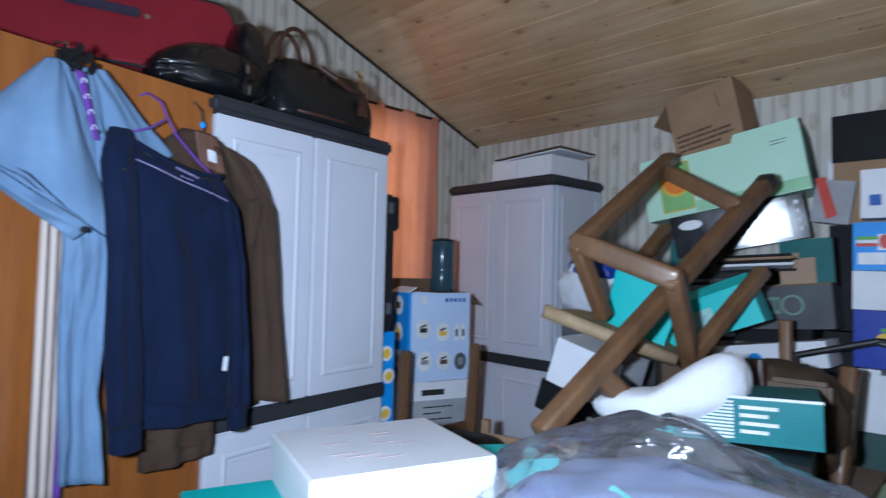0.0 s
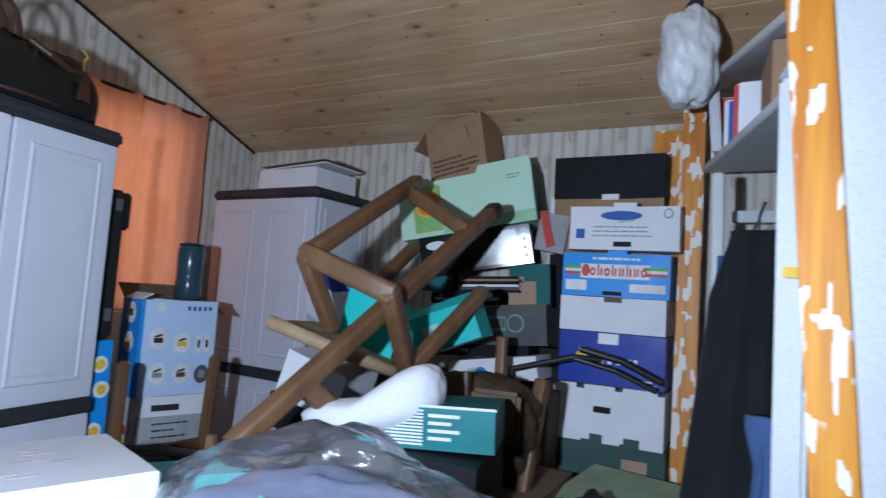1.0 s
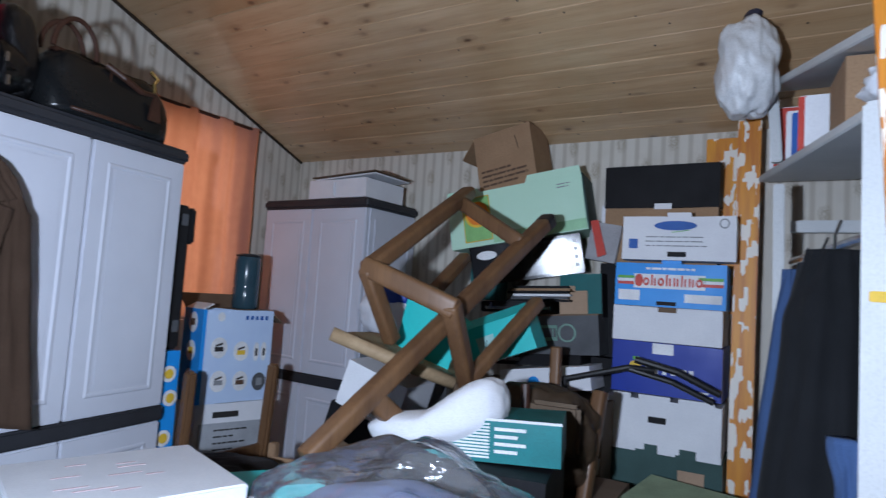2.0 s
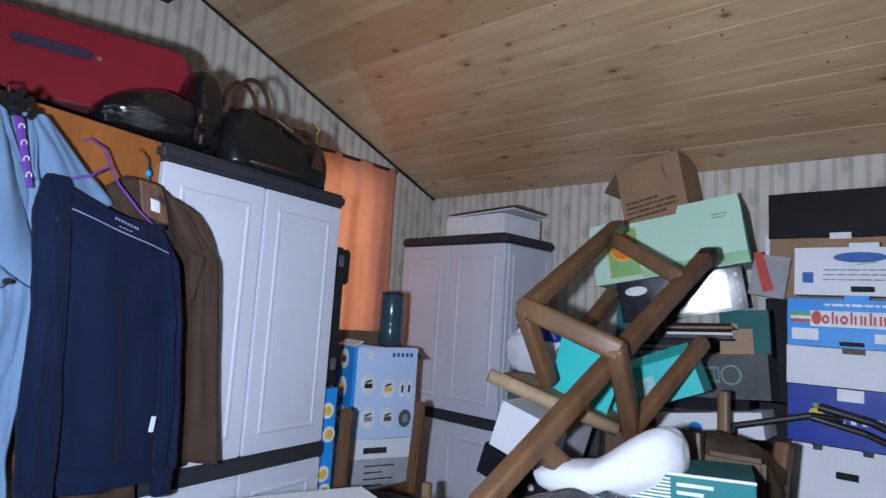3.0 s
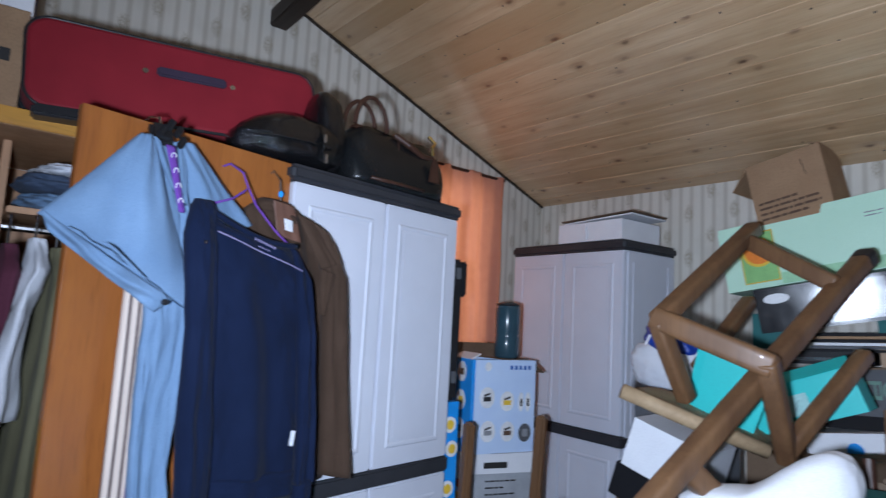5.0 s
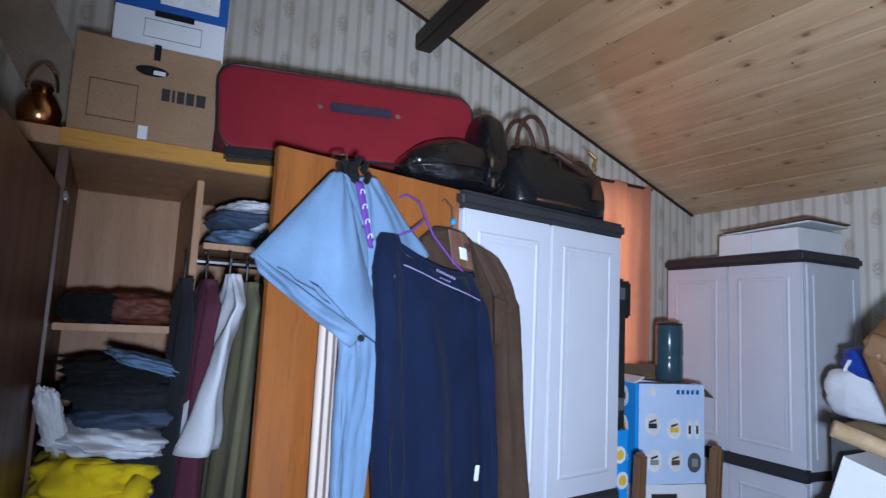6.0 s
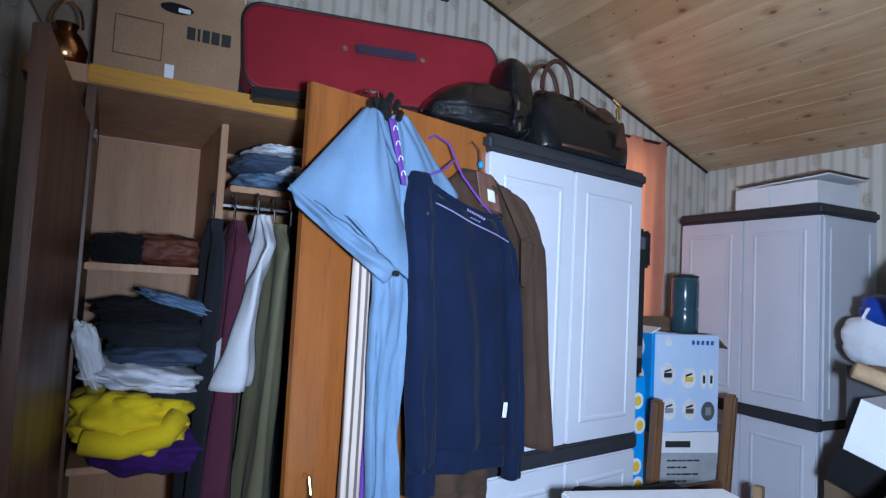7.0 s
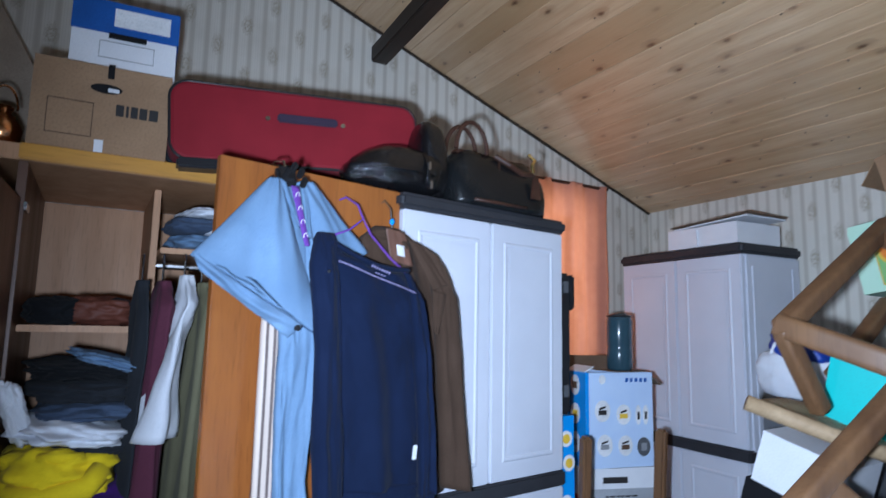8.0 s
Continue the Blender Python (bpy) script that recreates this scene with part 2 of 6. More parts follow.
def peeling_orange():
    """Orange-stained board on which patches of old white paper are left."""
    m, ns, ls, b = nodes_of("orange_board_with_paper_scraps")
    tc = ns.new("ShaderNodeTexCoord")
    mp = ns.new("ShaderNodeMapping")
    mp.inputs["Scale"].default_value = (24, 24, 9)
    ls.new(tc.outputs["Object"], mp.inputs["Vector"])
    vo = ns.new("ShaderNodeTexVoronoi")
    vo.distance, vo.inputs["Scale"].default_value = "CHEBYCHEV", 2.2
    ls.new(mp.outputs[0], vo.inputs["Vector"])
    bw = ns.new("ShaderNodeSeparateColor")
    ls.new(vo.outputs["Color"], bw.inputs[0])
    n1 = noise_of(ns, ls, tc.outputs["Object"], 30, 4)
    g = ns.new("ShaderNodeMapping")
    g.inputs["Scale"].default_value = (1, 1, 0.06)
    ls.new(tc.outputs["Object"], g.inputs["Vector"])
    n2 = noise_of(ns, ls, g.outputs[0], 40, 5)
    c = mixed(ns, ls, (0.72, 0.30, 0.02), (0.5, 0.15, 0.015), ramp_of(ns, ls, n2, 0.35, 0.65))
    paper = ramp_of(ns, ls, maths(ns, ls, "ADD", bw.outputs[0], maths(ns, ls, "MULTIPLY", n1, 0.12)), 0.80, 0.82)
    c = mixed(ns, ls, c, (0.8, 0.74, 0.66), paper)
    ls.new(c, b.inputs["Base Color"])
    b.inputs["Roughness"].default_value = 0.5
    bumped(ns, ls, b, paper, 0.4, 0.001)
    return m


def striped(name, col, col2, width, axis):
    m, ns, ls, b = nodes_of(name)
    tc, sep = ns.new("ShaderNodeTexCoord"), ns.new("ShaderNodeSeparateXYZ")
    ls.new(tc.outputs["Object"], sep.inputs[0])
    s = maths(ns, ls, "SINE", maths(ns, ls, "MULTIPLY", sep.outputs[axis], 2 * math.pi / width))
    n1 = noise_of(ns, ls, tc.outputs["Object"], 300, 2)
    c = mixed(ns, ls, col, col2, ramp_of(ns, ls, s, 0.2, 0.5))
    ls.new(c, b.inputs["Base Color"])
    b.inputs["Roughness"].default_value = 0.9
    bumped(ns, ls, b, n1, 0.4, 0.001)
    return m


PINE = pine_boards()
CAB = surface("pale_grey_plastic", (0.60, 0.62, 0.69), (0.53, 0.55, 0.62), rough=0.42, scale=3, fine=500, bump=0.06, dirt=0.06)
CAP = surface("dark_grey_plastic", (0.035, 0.036, 0.042), rough=0.5, fine=300, bump=0.1)
WARD = wood("wardrobe_veneer", (0.34, 0.115, 0.026), (0.22, 0.065, 0.014), rough=0.38, along=2, coat=0.15)
WARD_IN = wood("wardrobe_inside", (0.52, 0.285, 0.15), (0.42, 0.22, 0.11), rough=0.55, along=2)
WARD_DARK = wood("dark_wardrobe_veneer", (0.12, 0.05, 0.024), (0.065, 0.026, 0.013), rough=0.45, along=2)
WARD_EDGE = wood("honey_board_edge", (0.55, 0.27, 0.04), (0.42, 0.18, 0.025), rough=0.4, along=1)
CHAIR = wood("worn_chair_wood", (0.20, 0.102, 0.046), (0.105, 0.05, 0.023), rough=0.5, along=2, scale=11, coat=0.1, bump=0.08)
RUSH = rush()
KRAFT = surface("brown_cardboard", (0.34, 0.215, 0.125), (0.27, 0.165, 0.095), rough=0.85, scale=7, fine=160, bump=0.2)
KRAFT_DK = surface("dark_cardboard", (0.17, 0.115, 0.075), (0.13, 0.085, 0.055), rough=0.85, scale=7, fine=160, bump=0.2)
WHITE_CARD = surface("white_card", (0.74, 0.75, 0.78), (0.64, 0.65, 0.69), rough=0.6, scale=5, bump=0.1, dirt=0.1)
GREY_CARD = surface("grey_card", (0.10, 0.105, 0.115), rough=0.6, bump=0.1)
BLACK_CARD = surface("black_card", (0.009, 0.009, 0.011), rough=0.6, bump=0.15, spec=0.18)
TEAL_CARD = surface("turquoise_card", (0.02, 0.52, 0.50), (0.02, 0.43, 0.42), rough=0.45, scale=4, bump=0.08, dirt=0.1)
PETROL_CARD = surface("petrol_green_card", (0.015, 0.135, 0.135), (0.012, 0.11, 0.11), rough=0.5, bump=0.1)
DGREEN_CARD = surface("dark_green_card", (0.035, 0.085, 0.08), (0.028, 0.065, 0.06), rough=0.6, bump=0.1)
MINT_CARD = surface("mint_card", (0.52, 0.76, 0.60), (0.46, 0.71, 0.54), rough=0.5, scale=3, bump=0.08, dirt=0.1)
SKY_CARD = surface("sky_blue_card", (0.016, 0.29, 0.76), (0.015, 0.25, 0.68), rough=0.45, bump=0.08, dirt=0.1)
NAVY_CARD = surface("royal_blue_card", (0.006, 0.035, 0.33), (0.005, 0.028, 0.27), rough=0.45, bump=0.08, dirt=0.1)
PALE_CARD = surface("pale_blue_card", (0.53, 0.66, 0.86), (0.47, 0.60, 0.83), rough=0.45, bump=0.06, dirt=0.08)
GLOSS_BLACK = surface("glossy_black_card", (0.012, 0.012, 0.015), rough=0.15, coat=0.0, bump=0.03)
RED_INK = surface("red_print", (0.62, 0.07, 0.05), rough=0.5, bump=0)
ORANGE_INK = surface("orange_print", (0.85, 0.24, 0.03), rough=0.5, bump=0)
GREEN_INK = surface("green_print", (0.14, 0.45, 0.07), rough=0.5, bump=0)
YELLOW_INK = surface("yellow_print", (0.85, 0.55, 0.06), rough=0.5, bump=0)
BLUE_INK = surface("blue_print", (0.02, 0.11, 0.42), rough=0.5, bump=0)
BLACK_INK = surface("black_print", (0.03, 0.028, 0.028), rough=0.6, bump=0)
GREY_INK = surface("grey_print", (0.28, 0.29, 0.31), rough=0.6, bump=0)
BROWN_INK = surface("brown_print", (0.12, 0.07, 0.045), rough=0.7, bump=0)
WHITE_INK = surface("white_print", (0.82, 0.83, 0.85), rough=0.5, bump=0)
TAN_CARD = surface("tan_label", (0.45, 0.31, 0.21), rough=0.8, bump=0.05)
RED_CASE = cloth("red_suitcase_cloth", (0.245, 0.016, 0.026), (0.19, 0.012, 0.02), weave=500, bump=0.35, rough=0.62)
BLACK_TRIM = surface("black_trim", (0.02, 0.02, 0.023), rough=0.35, bump=0.1)
PATENT = surface("black_patent_leather", (0.006, 0.006, 0.007), rough=0.14, coat=0.6, scale=11, bump=0.5, dist=0.008)
LEATHER = surface("black_leather", (0.010, 0.011, 0.012), rough=0.24, scale=10, bump=0.12)
BROWN_LEATHER = surface("brown_leather", (0.06, 0.026, 0.017), rough=0.42, scale=24, bump=0.2)
GOLD = surface("brass", (0.75, 0.52, 0.2), rough=0.25, metal=1.0, bump=0)
CHROME = surface("worn_chrome", (0.6, 0.6, 0.62), rough=0.22, metal=1.0, bump=0)
DENIM = cloth("light_blue_denim", (0.165, 0.262, 0.40), (0.12, 0.20, 0.32), scale=7, weave=600)
NAVY = cloth("navy_knit", (0.005, 0.011, 0.036), (0.0035, 0.008, 0.026), scale=8, weave=520)
BROWN_CLOTH = cloth("brown_wool", (0.062, 0.037, 0.025), (0.045, 0.027, 0.018), scale=9)
PURPLE = cloth("purple_cloth", (0.16, 0.06, 0.34), (0.12, 0.045, 0.27))
LILAC = cloth("lilac_thread", (0.27, 0.24, 0.40), (0.2, 0.18, 0.32))
DEEP_PURPLE = cloth("deep_purple_cloth", (0.055, 0.015, 0.14))
BEIGE_STRIPE = striped("striped_beige_shirt_cloth", (0.60, 0.50, 0.43), (0.16, 0.12, 0.11), 0.018, 1)
BURGUNDY = cloth("burgundy_cloth", (0.10, 0.028, 0.048), (0.075, 0.02, 0.036))
WHITE_CLOTH = cloth("white_cloth", (0.70, 0.72, 0.76), (0.6, 0.62, 0.68))
OLIVE = cloth("olive_cloth", (0.15, 0.14, 0.085), (0.115, 0.105, 0.06))
CHARCOAL = cloth("charcoal_cloth", (0.025, 0.028, 0.034))
SLATE = cloth("slate_blue_cloth", (0.07, 0.10, 0.16), (0.05, 0.07, 0.115))
YELLOW_CLOTH = cloth("yellow_cloth", (0.80, 0.60, 0.015), (0.7, 0.5, 0.012))
BLUE_CLOTH = cloth("faded_blue_cloth", (0.20, 0.25, 0.42), (0.15, 0.19, 0.34))
JEANS = cloth("blue_jeans", (0.06, 0.11, 0.24), (0.045, 0.085, 0.19))
RUST_CLOTH = surface("rust_leather", (0.16, 0.05, 0.032), rough=0.6, bump=0.2)
BLACK_CLOTH = cloth("black_coat_cloth", (0.011, 0.012, 0.014))
FOAM = cloth("white_pillow_cover", (0.78, 0.79, 0.82), (0.72, 0.73, 0.77), weave=350, bump=0.3)
FILM = film_plastic()
CURTAIN = curtain_cloth()
ORANGE_BOARD = peeling_orange()
WHITE_PAINT = surface("white_painted_board", (0.60, 0.62, 0.63), (0.52, 0.54, 0.55), rough=0.5, scale=4, bump=0.12, dirt=0.2)
BEAM = wood("dark_beam_wood", (0.03, 0.018, 0.011), (0.016, 0.01, 0.007), rough=0.6, along=0)
BOTTLE = surface("blue_grey_plastic_bottle", (0.035, 0.075, 0.10), rough=0.2, coat=0.3, bump=0.03)
BLACK_PLASTIC = surface("black_plastic", (0.016, 0.016, 0.018), rough=0.45, bump=0.15)
FLOOR = surface("worn_floor_boards", (0.13, 0.085, 0.055), rough=0.6, stretch=(0.1, 1, 1), scale=14)
# kept dull so the unseen enclosing surfaces bounce little light
PLASTER = surface("plain_plaster", (0.26, 0.24, 0.21), rough=0.85, scale=3)

# ---- mesh helpers ----


def thing(name, m, label, category, group=""):
    ob = new(name)
    ob.empty_display_size = 0.05
    ob.matrix_basis = m
    return tagged(ob, label, category, group)


def part(name, bm, material, parent=None, label="", smooth=False):
    me = bpy.data.meshes.new(name)
    bmesh.ops.recalc_face_normals(bm, faces=bm.faces)
    bm.to_mesh(me)
    bm.free()
    me.materials.append(material)
    if smooth:
        me.polygons.foreach_set("use_smooth", [True] * len(me.polygons))
    ob = new(name, me)
    ob.parent = parent
    return tagged(ob, label)


def block(x0, x1, y0, y1, z0, z1, bevel=0.003, bm=None, segments=2):
    own = bmesh.new()
    bmesh.ops.create_cube(own, size=1)
    for v in own.verts:
        v.co = Vector(((x0 + x1) / 2 + v.co.x * (x1 - x0), (y0 + y1) / 2 + v.co.y * (y1 - y0), (z0 + z1) / 2 + v.co.z * (z1 - z0)))
    if bevel:
        bmesh.ops.bevel(own, geom=list(own.edges), offset=bevel, segments=segments, affect="EDGES", clamp_overlap=True)
    if bm is None:
        return own
    me = bpy.data.meshes.new("scrap")
    own.to_mesh(me)
    own.free()
    bm.from_mesh(me)
    bpy.data.meshes.remove(me)
    return bm


def bar(p, q, w, d, bevel=0.006, up=(0, 0, 1), taper=1.0):
    """A bevelled bar from p to q; taper scales the far end."""
    p, q = Vector(p), Vector(q)
    bm = block(-w / 2, w / 2, -d / 2, d / 2, 0, (q - p).length, bevel)
    length = (q - p).length
    z = (q - p).normalized()
    x = Vector(up).cross(z)
    x = x.normalized() if x.length > 1e-4 else Vector((1, 0, 0))
    y = z.cross(x)
    m = Matrix((x, y, z)).transposed()
    for v in bm.verts:
        s = 1 + (taper - 1) * v.co.z / length
        v.co = p + m @ Vector((v.co.x * s, v.co.y * s, v.co.z))
    return bm


def rod(p, q, w, d, up=(0, 0, 1), taper=1.0, power=5.0, n=28):
    """A worn bar from p to q with a rounded section and rounded ends."""
    p, q = Vector(p), Vector(q)
    length = (q - p).length
    z = (q - p).normalized()
    x = Vector(up).cross(z)
    x = x.normalized() if x.length > 1e-4 else Vector((1, 0, 0))
    y = z.cross(x)
    e = min(w, d) * 0.14
    rows = []
    for s, k in ((0, 0.8), (0.3 * e, 0.93), (e, 1.0), (length * 0.35, 1.0), (length * 0.65, 1.0), (length - e, 1.0), (length - 0.3 * e, 0.93), (length, 0.8)):
        g = k * (1 + (taper - 1) * s / length)
        row = []
        for i in range(n):
            a = 2 * math.pi * i / n
            c, t = math.cos(a), math.sin(a)
            r = (abs(c) ** power + abs(t) ** power) ** (-1 / power)
            row.append(p + z * s + x * (c * r * g * w / 2) + y * (t * r * g * d / 2))
        rows.append(row)
    return grid_mesh(rows, True, True)


def prism(points, y0, y1):
    """A flat shape in x and z, extruded from y0 to y1."""
    return grid_mesh([[Vector((x, y, z)) for x, z in points] for y in (y0, y1)], True, True)


def grid_mesh(rows, closed_u=False, cap=False):
    """A bmesh from rows of points."""
    bm = bmesh.new()
    vs = [[bm.verts.new(p) for p in r] for r in rows]
    n = len(rows[0])
    for a, b in zip(vs, vs[1:]):
        for i in range(n if closed_u else n - 1):
            j = (i + 1) % n
            bm.faces.new((a[i], a[j], b[j], b[i]))
    if cap:
        bm.faces.new(vs[0])
        bm.faces.new(vs[-1])
    return bm


def tube(points, radius, n=10, closed=False):
    """A round wire along points."""
    pts = [Vector(p) for p in points]
    rows = []
    prev = None
    for i, p in enumerate(pts):
        t = (pts[min(i + 1, len(pts) - 1)] - pts[max(i - 1, 0)]).normalized()
        x = prev - t * prev.dot(t) if prev is not None else t.orthogonal()
        x.normalize()
        prev = x
        y = t.cross(x)
        rows.append([p + (x * math.cos(a) + y * math.sin(a)) * radius for a in (2 * math.pi * k / n for k in range(n))])
    return grid_mesh(rows, True, True)


def arc(c, rx, rz, a0, a1, n=16, axis=(1, 0, 0)):
    ax = Vector(axis)
    return [Vector(c) + ax * (rx * math.cos(radians(a0 + (a1 - a0) * i / n))) + Vector((0, 0, rz * math.sin(radians(a0 + (a1 - a0) * i / n)))) for i in range(n + 1)]


def drape(sections, wdir, ddir, folds=7, amp=0.006, seed=0, n=56, rows=36):
    """A hanging garment: sections (centre, half width, half depth) from top to bottom, with folds that deepen downwards."""
    rnd = random.Random(seed)
    wdir, ddir = Vector(wdir).normalized(), Vector(ddir).normalized()
    ph = [rnd.uniform(0, 6.28) for _ in range(4)]
    out = []
    for i in range(rows + 1):
        s = i / rows * (len(sections) - 1)
        k = min(int(s), len(sections) - 2)
        f = s - k
        f = f * f * (3 - 2 * f)
        (c0, w0, d0), (c1, w1, d1) = sections[k], sections[k + 1]
        c = Vector(c0).lerp(Vector(c1), s - k)
        w, d = w0 + (w1 - w0) * f, d0 + (d1 - d0) * f
        g = amp * (0.25 + 0.75 * i / rows)
        ring = []
        for j in range(n):
            a = 2 * math.pi * j / n
            ca, sa = math.cos(a), math.sin(a)
            ca = math.copysign(abs(ca) ** 0.8, ca)
            fo = g * (math.sin(folds * ca * 2.2 + ph[0] + 0.8 * math.sin(i / rows * 3 + ph[1])) + 0.16 * math.sin(folds * 4.1 * ca + ph[2] + i * 0.05))
            wr = 0.5 * amp * noise.noise(Vector((ca * 5, i / rows * 6, seed * 3.1)))
            ring.append(c + wdir * (w * ca + wr) + ddir * (d * sa + fo + wr * 1.5))
        out.append(ring)
    return grid_mesh(out, True, True)


def patch(p00, p10, p01, p11, thick=0.008, amp=0.01, seed=0, nu=20, nv=24, bulge=0.0):
    """A soft piece of cloth between four corners, with thickness and wrinkles."""
    p00, p10, p01, p11 = map(Vector, (p00, p10, p01, p11))
    nrm = (p10 - p00).cross(p01 - p00).normalized()
    front, back = [], []
    for i in range(nv + 1):
        v = i / nv
        a, b = [], []
        for j in range(nu + 1):
            u = j / nu
            p = p00.lerp(p10, u).lerp(p01.lerp(p11, u), v)
            h = amp * (noise.noise(Vector((u * 5, v * 2.2, seed * 7.3))) + 0.6 * math.sin(u * 11 + seed + v * 2) * v)
            h += bulge * math.sin(math.pi * u) * math.sin(math.pi * min(1, 0.15 + v * 0.85))
            e = thick * 0.5 * (1 - 0.75 * abs(2 * u - 1) ** 6)
            a.append(p + nrm * (h + e))
            b.append(p + nrm * (h - e))
        front.append(a + b[::-1])
    return grid_mesh(front, True, True)


def lump(sx, sy, sz, amp=0.12, freq=3.0, seed=0, power=2.6, n=40, flat=0.0):
    """A soft rounded body that rests on z = 0: folded cloth, bags, cushions."""
    rows = []
    for i in range(1, n):
        ph = math.pi * i / n
        row = []
        for j in range(2 * n):
            a = math.pi * j / n
            d = Vector((math.sin(ph) * math.cos(a), math.sin(ph) * math.sin(a), math.cos(ph)))
            k = (abs(d.x) ** power + abs(d.y) ** power + abs(d.z) ** power) ** (-1 / power)
            k *= 1 + amp * noise.noise(d * freq + Vector((seed * 5.7, 0, 0))) + 0.4 * amp * noise.noise(d * freq * 2.7 + Vector((0, seed * 3.3, 0)))
            row.append(Vector((d.x * k * sx / 2, d.y * k * sy / 2, max(-sz / 2, d.z * k * sz / 2) + sz / 2)))
        rows.append(row)
    return grid_mesh(rows, True, True)


def disc(cx, cz, y, r, n=20, rz=None, thick=0.0015):
    """A round print that stands proud of a face at y (facing -y)."""
    rz = rz or r
    a = [Vector((cx + r * math.cos(2 * math.pi * k / n), y, cz + rz * math.sin(2 * math.pi * k / n))) for k in range(n)]
    b = [p - Vector((0, thick, 0)) for p in a]
    return grid_mesh([a, b], True, True)


def plate(x0, x1, z0, z1, y, thick=0.0015):
    return block(x0, x1, y - thick, y, z0, z1, 0)


def lines_of(x0, x1, z, n, pitch, height, y, seed=1, ragged=0.35):
    """Bars in place of lines of writing."""
    rnd = random.Random(seed)
    bm = bmesh.new()
    for i in range(n):
        x = x0
        end = x1 - rnd.uniform(0, ragged) * (x1 - x0)
        while x < end - 0.004:
            w = min(rnd.uniform(0.012, 0.05), end - x)
            block(x, x + w, y - 0.0015, y, z - i * pitch - height, z - i * pitch, 0, bm)
            x += w + 0.005
    return bm


def soft_box(w, d, h, bevel=0.004, seed=0, amp=0.003, cuts=6):
    """A carton body, front at y = 0, standing on z = 0, slightly bulged and dented."""
    bm = bmesh.new()
    bmesh.ops.create_cube(bm, size=1)
    bmesh.ops.subdivide_edges(bm, edges=list(bm.edges), cuts=cuts, use_grid_fill=True)
    for v in bm.verts:
        p = v.co
        q = Vector((p.x * w, (p.y + 0.5) * d, (p.z + 0.5) * h))
        n = noise.noise_vector(Vector((q.x * 6, q.y * 6, q.z * 6)) + Vector((seed * 9.1, 0, 0)))
        v.co = q + Vector((n.x * amp, n.y * amp * 0.5, n.z * amp * (1 if p.z > -0.49 else 0)))
    return bm


def open_box(w, d, h, wall=0.005):
    """A carton without a lid, in one connected skin with wall thickness."""
    bm = bmesh.new()

    def ring(x, y0, y1, z):
        return [bm.verts.new(p) for p in ((-x, y0, z), (x, y0, z), (x, y1, z), (-x, y1, z))]

    a, b1, c, e = ring(w / 2, 0, d, 0), ring(w / 2, 0, d, h), ring(w / 2 - wall, wall, d - wall, h), ring(w / 2 - wall, wall, d - wall, wall)
    for p, q in ((a, b1), (b1, c), (c, e)):
        for k in range(4):
            bm.faces.new((p[k], p[(k + 1) % 4], q[(k + 1) % 4], q[k]))
    bm.faces.new(a)
    bm.faces.new(e)
    return bm


def frame_ring(x0, x1, z0, z1, t, y0, y1):
    """A flat rectangular moulding in one connected skin."""
    bm = bmesh.new()

    def ring(k, y):
        return [bm.verts.new(p) for p in ((x0 + k, y, z0 + k), (x1 - k, y, z0 + k), (x1 - k, y, z1 - k), (x0 + k, y, z1 - k))]

    rings = [ring(0, y1), ring(t * 0.3, y0), ring(t * 0.7, y0), ring(t, y1)]
    for p, q in zip(rings, rings[1:]):
        for k in range(4):
            bm.faces.new((p[k], p[(k + 1) % 4], q[(k + 1) % 4], q[k]))
    return bm


# ---- the room ----
LEFT, BACK, RIGHT, REAR = -2.33, 2.52, 0.98, -1.1
EAVE, SLOPE = 1.915, 0.372


def ceiling_z(y):
    return EAVE + (BACK - y) * SLOPE


part("floor", block(LEFT - 0.1, RIGHT + 0.1, REAR - 0.1, BACK + 0.1, -0.06, 0, 0), FLOOR)
tagged(bpy.data.objects["floor"], "worn brown boarded floor under the clutter", "floor", kind="structure")

wb = part("wall_back", block(LEFT - 0.1, RIGHT + 0.1, BACK, BACK + 0.1, 0, 2.05, 0), wallpaper(0))
tagged(wb, "low back wall with cream striped ornament wallpaper", "wall", kind="structure")

# gable wall with the window opening
WY0, WY1, WZ0, WZ1 = 1.36, 2.08, 1.0, 1.98
bm = bmesh.new()
for a in ((REAR - 0.1, WY0, 0, 3.4), (WY1, BACK, 0, 3.4), (WY0, WY1, 0, WZ0), (WY0, WY1, WZ1, 3.4)):
    block(LEFT - 0.12, LEFT, a[0], a[1], a[2], a[3], 0, bm)
wl = part("wall_left", bm, wallpaper(1))
tagged(wl, "gable wall with cream striped ornament wallpaper and a window", "wall", kind="structure")

wr = part("wall_right", block(RIGHT, RIGHT + 0.1, REAR - 0.1, BACK, 0, 3.4, 0), PLASTER)
tagged(wr, "plain plastered side wall behind the shelves", "wall", kind="structure")
# unseen wall added behind the camera to close off light, opening left at one side
bm = bmesh.new()
for a in ((LEFT, 0.3, 0, 3.4), (0.3, RIGHT, 2.1, 3.4)):
    block(a[0], a[1], REAR - 0.1, REAR, a[2], a[3], 0, bm)
wq = part("wall_rear", bm, PLASTER)
tagged(wq, "unseen plain wall added to close the room, with an opening", "wall", kind="structure")

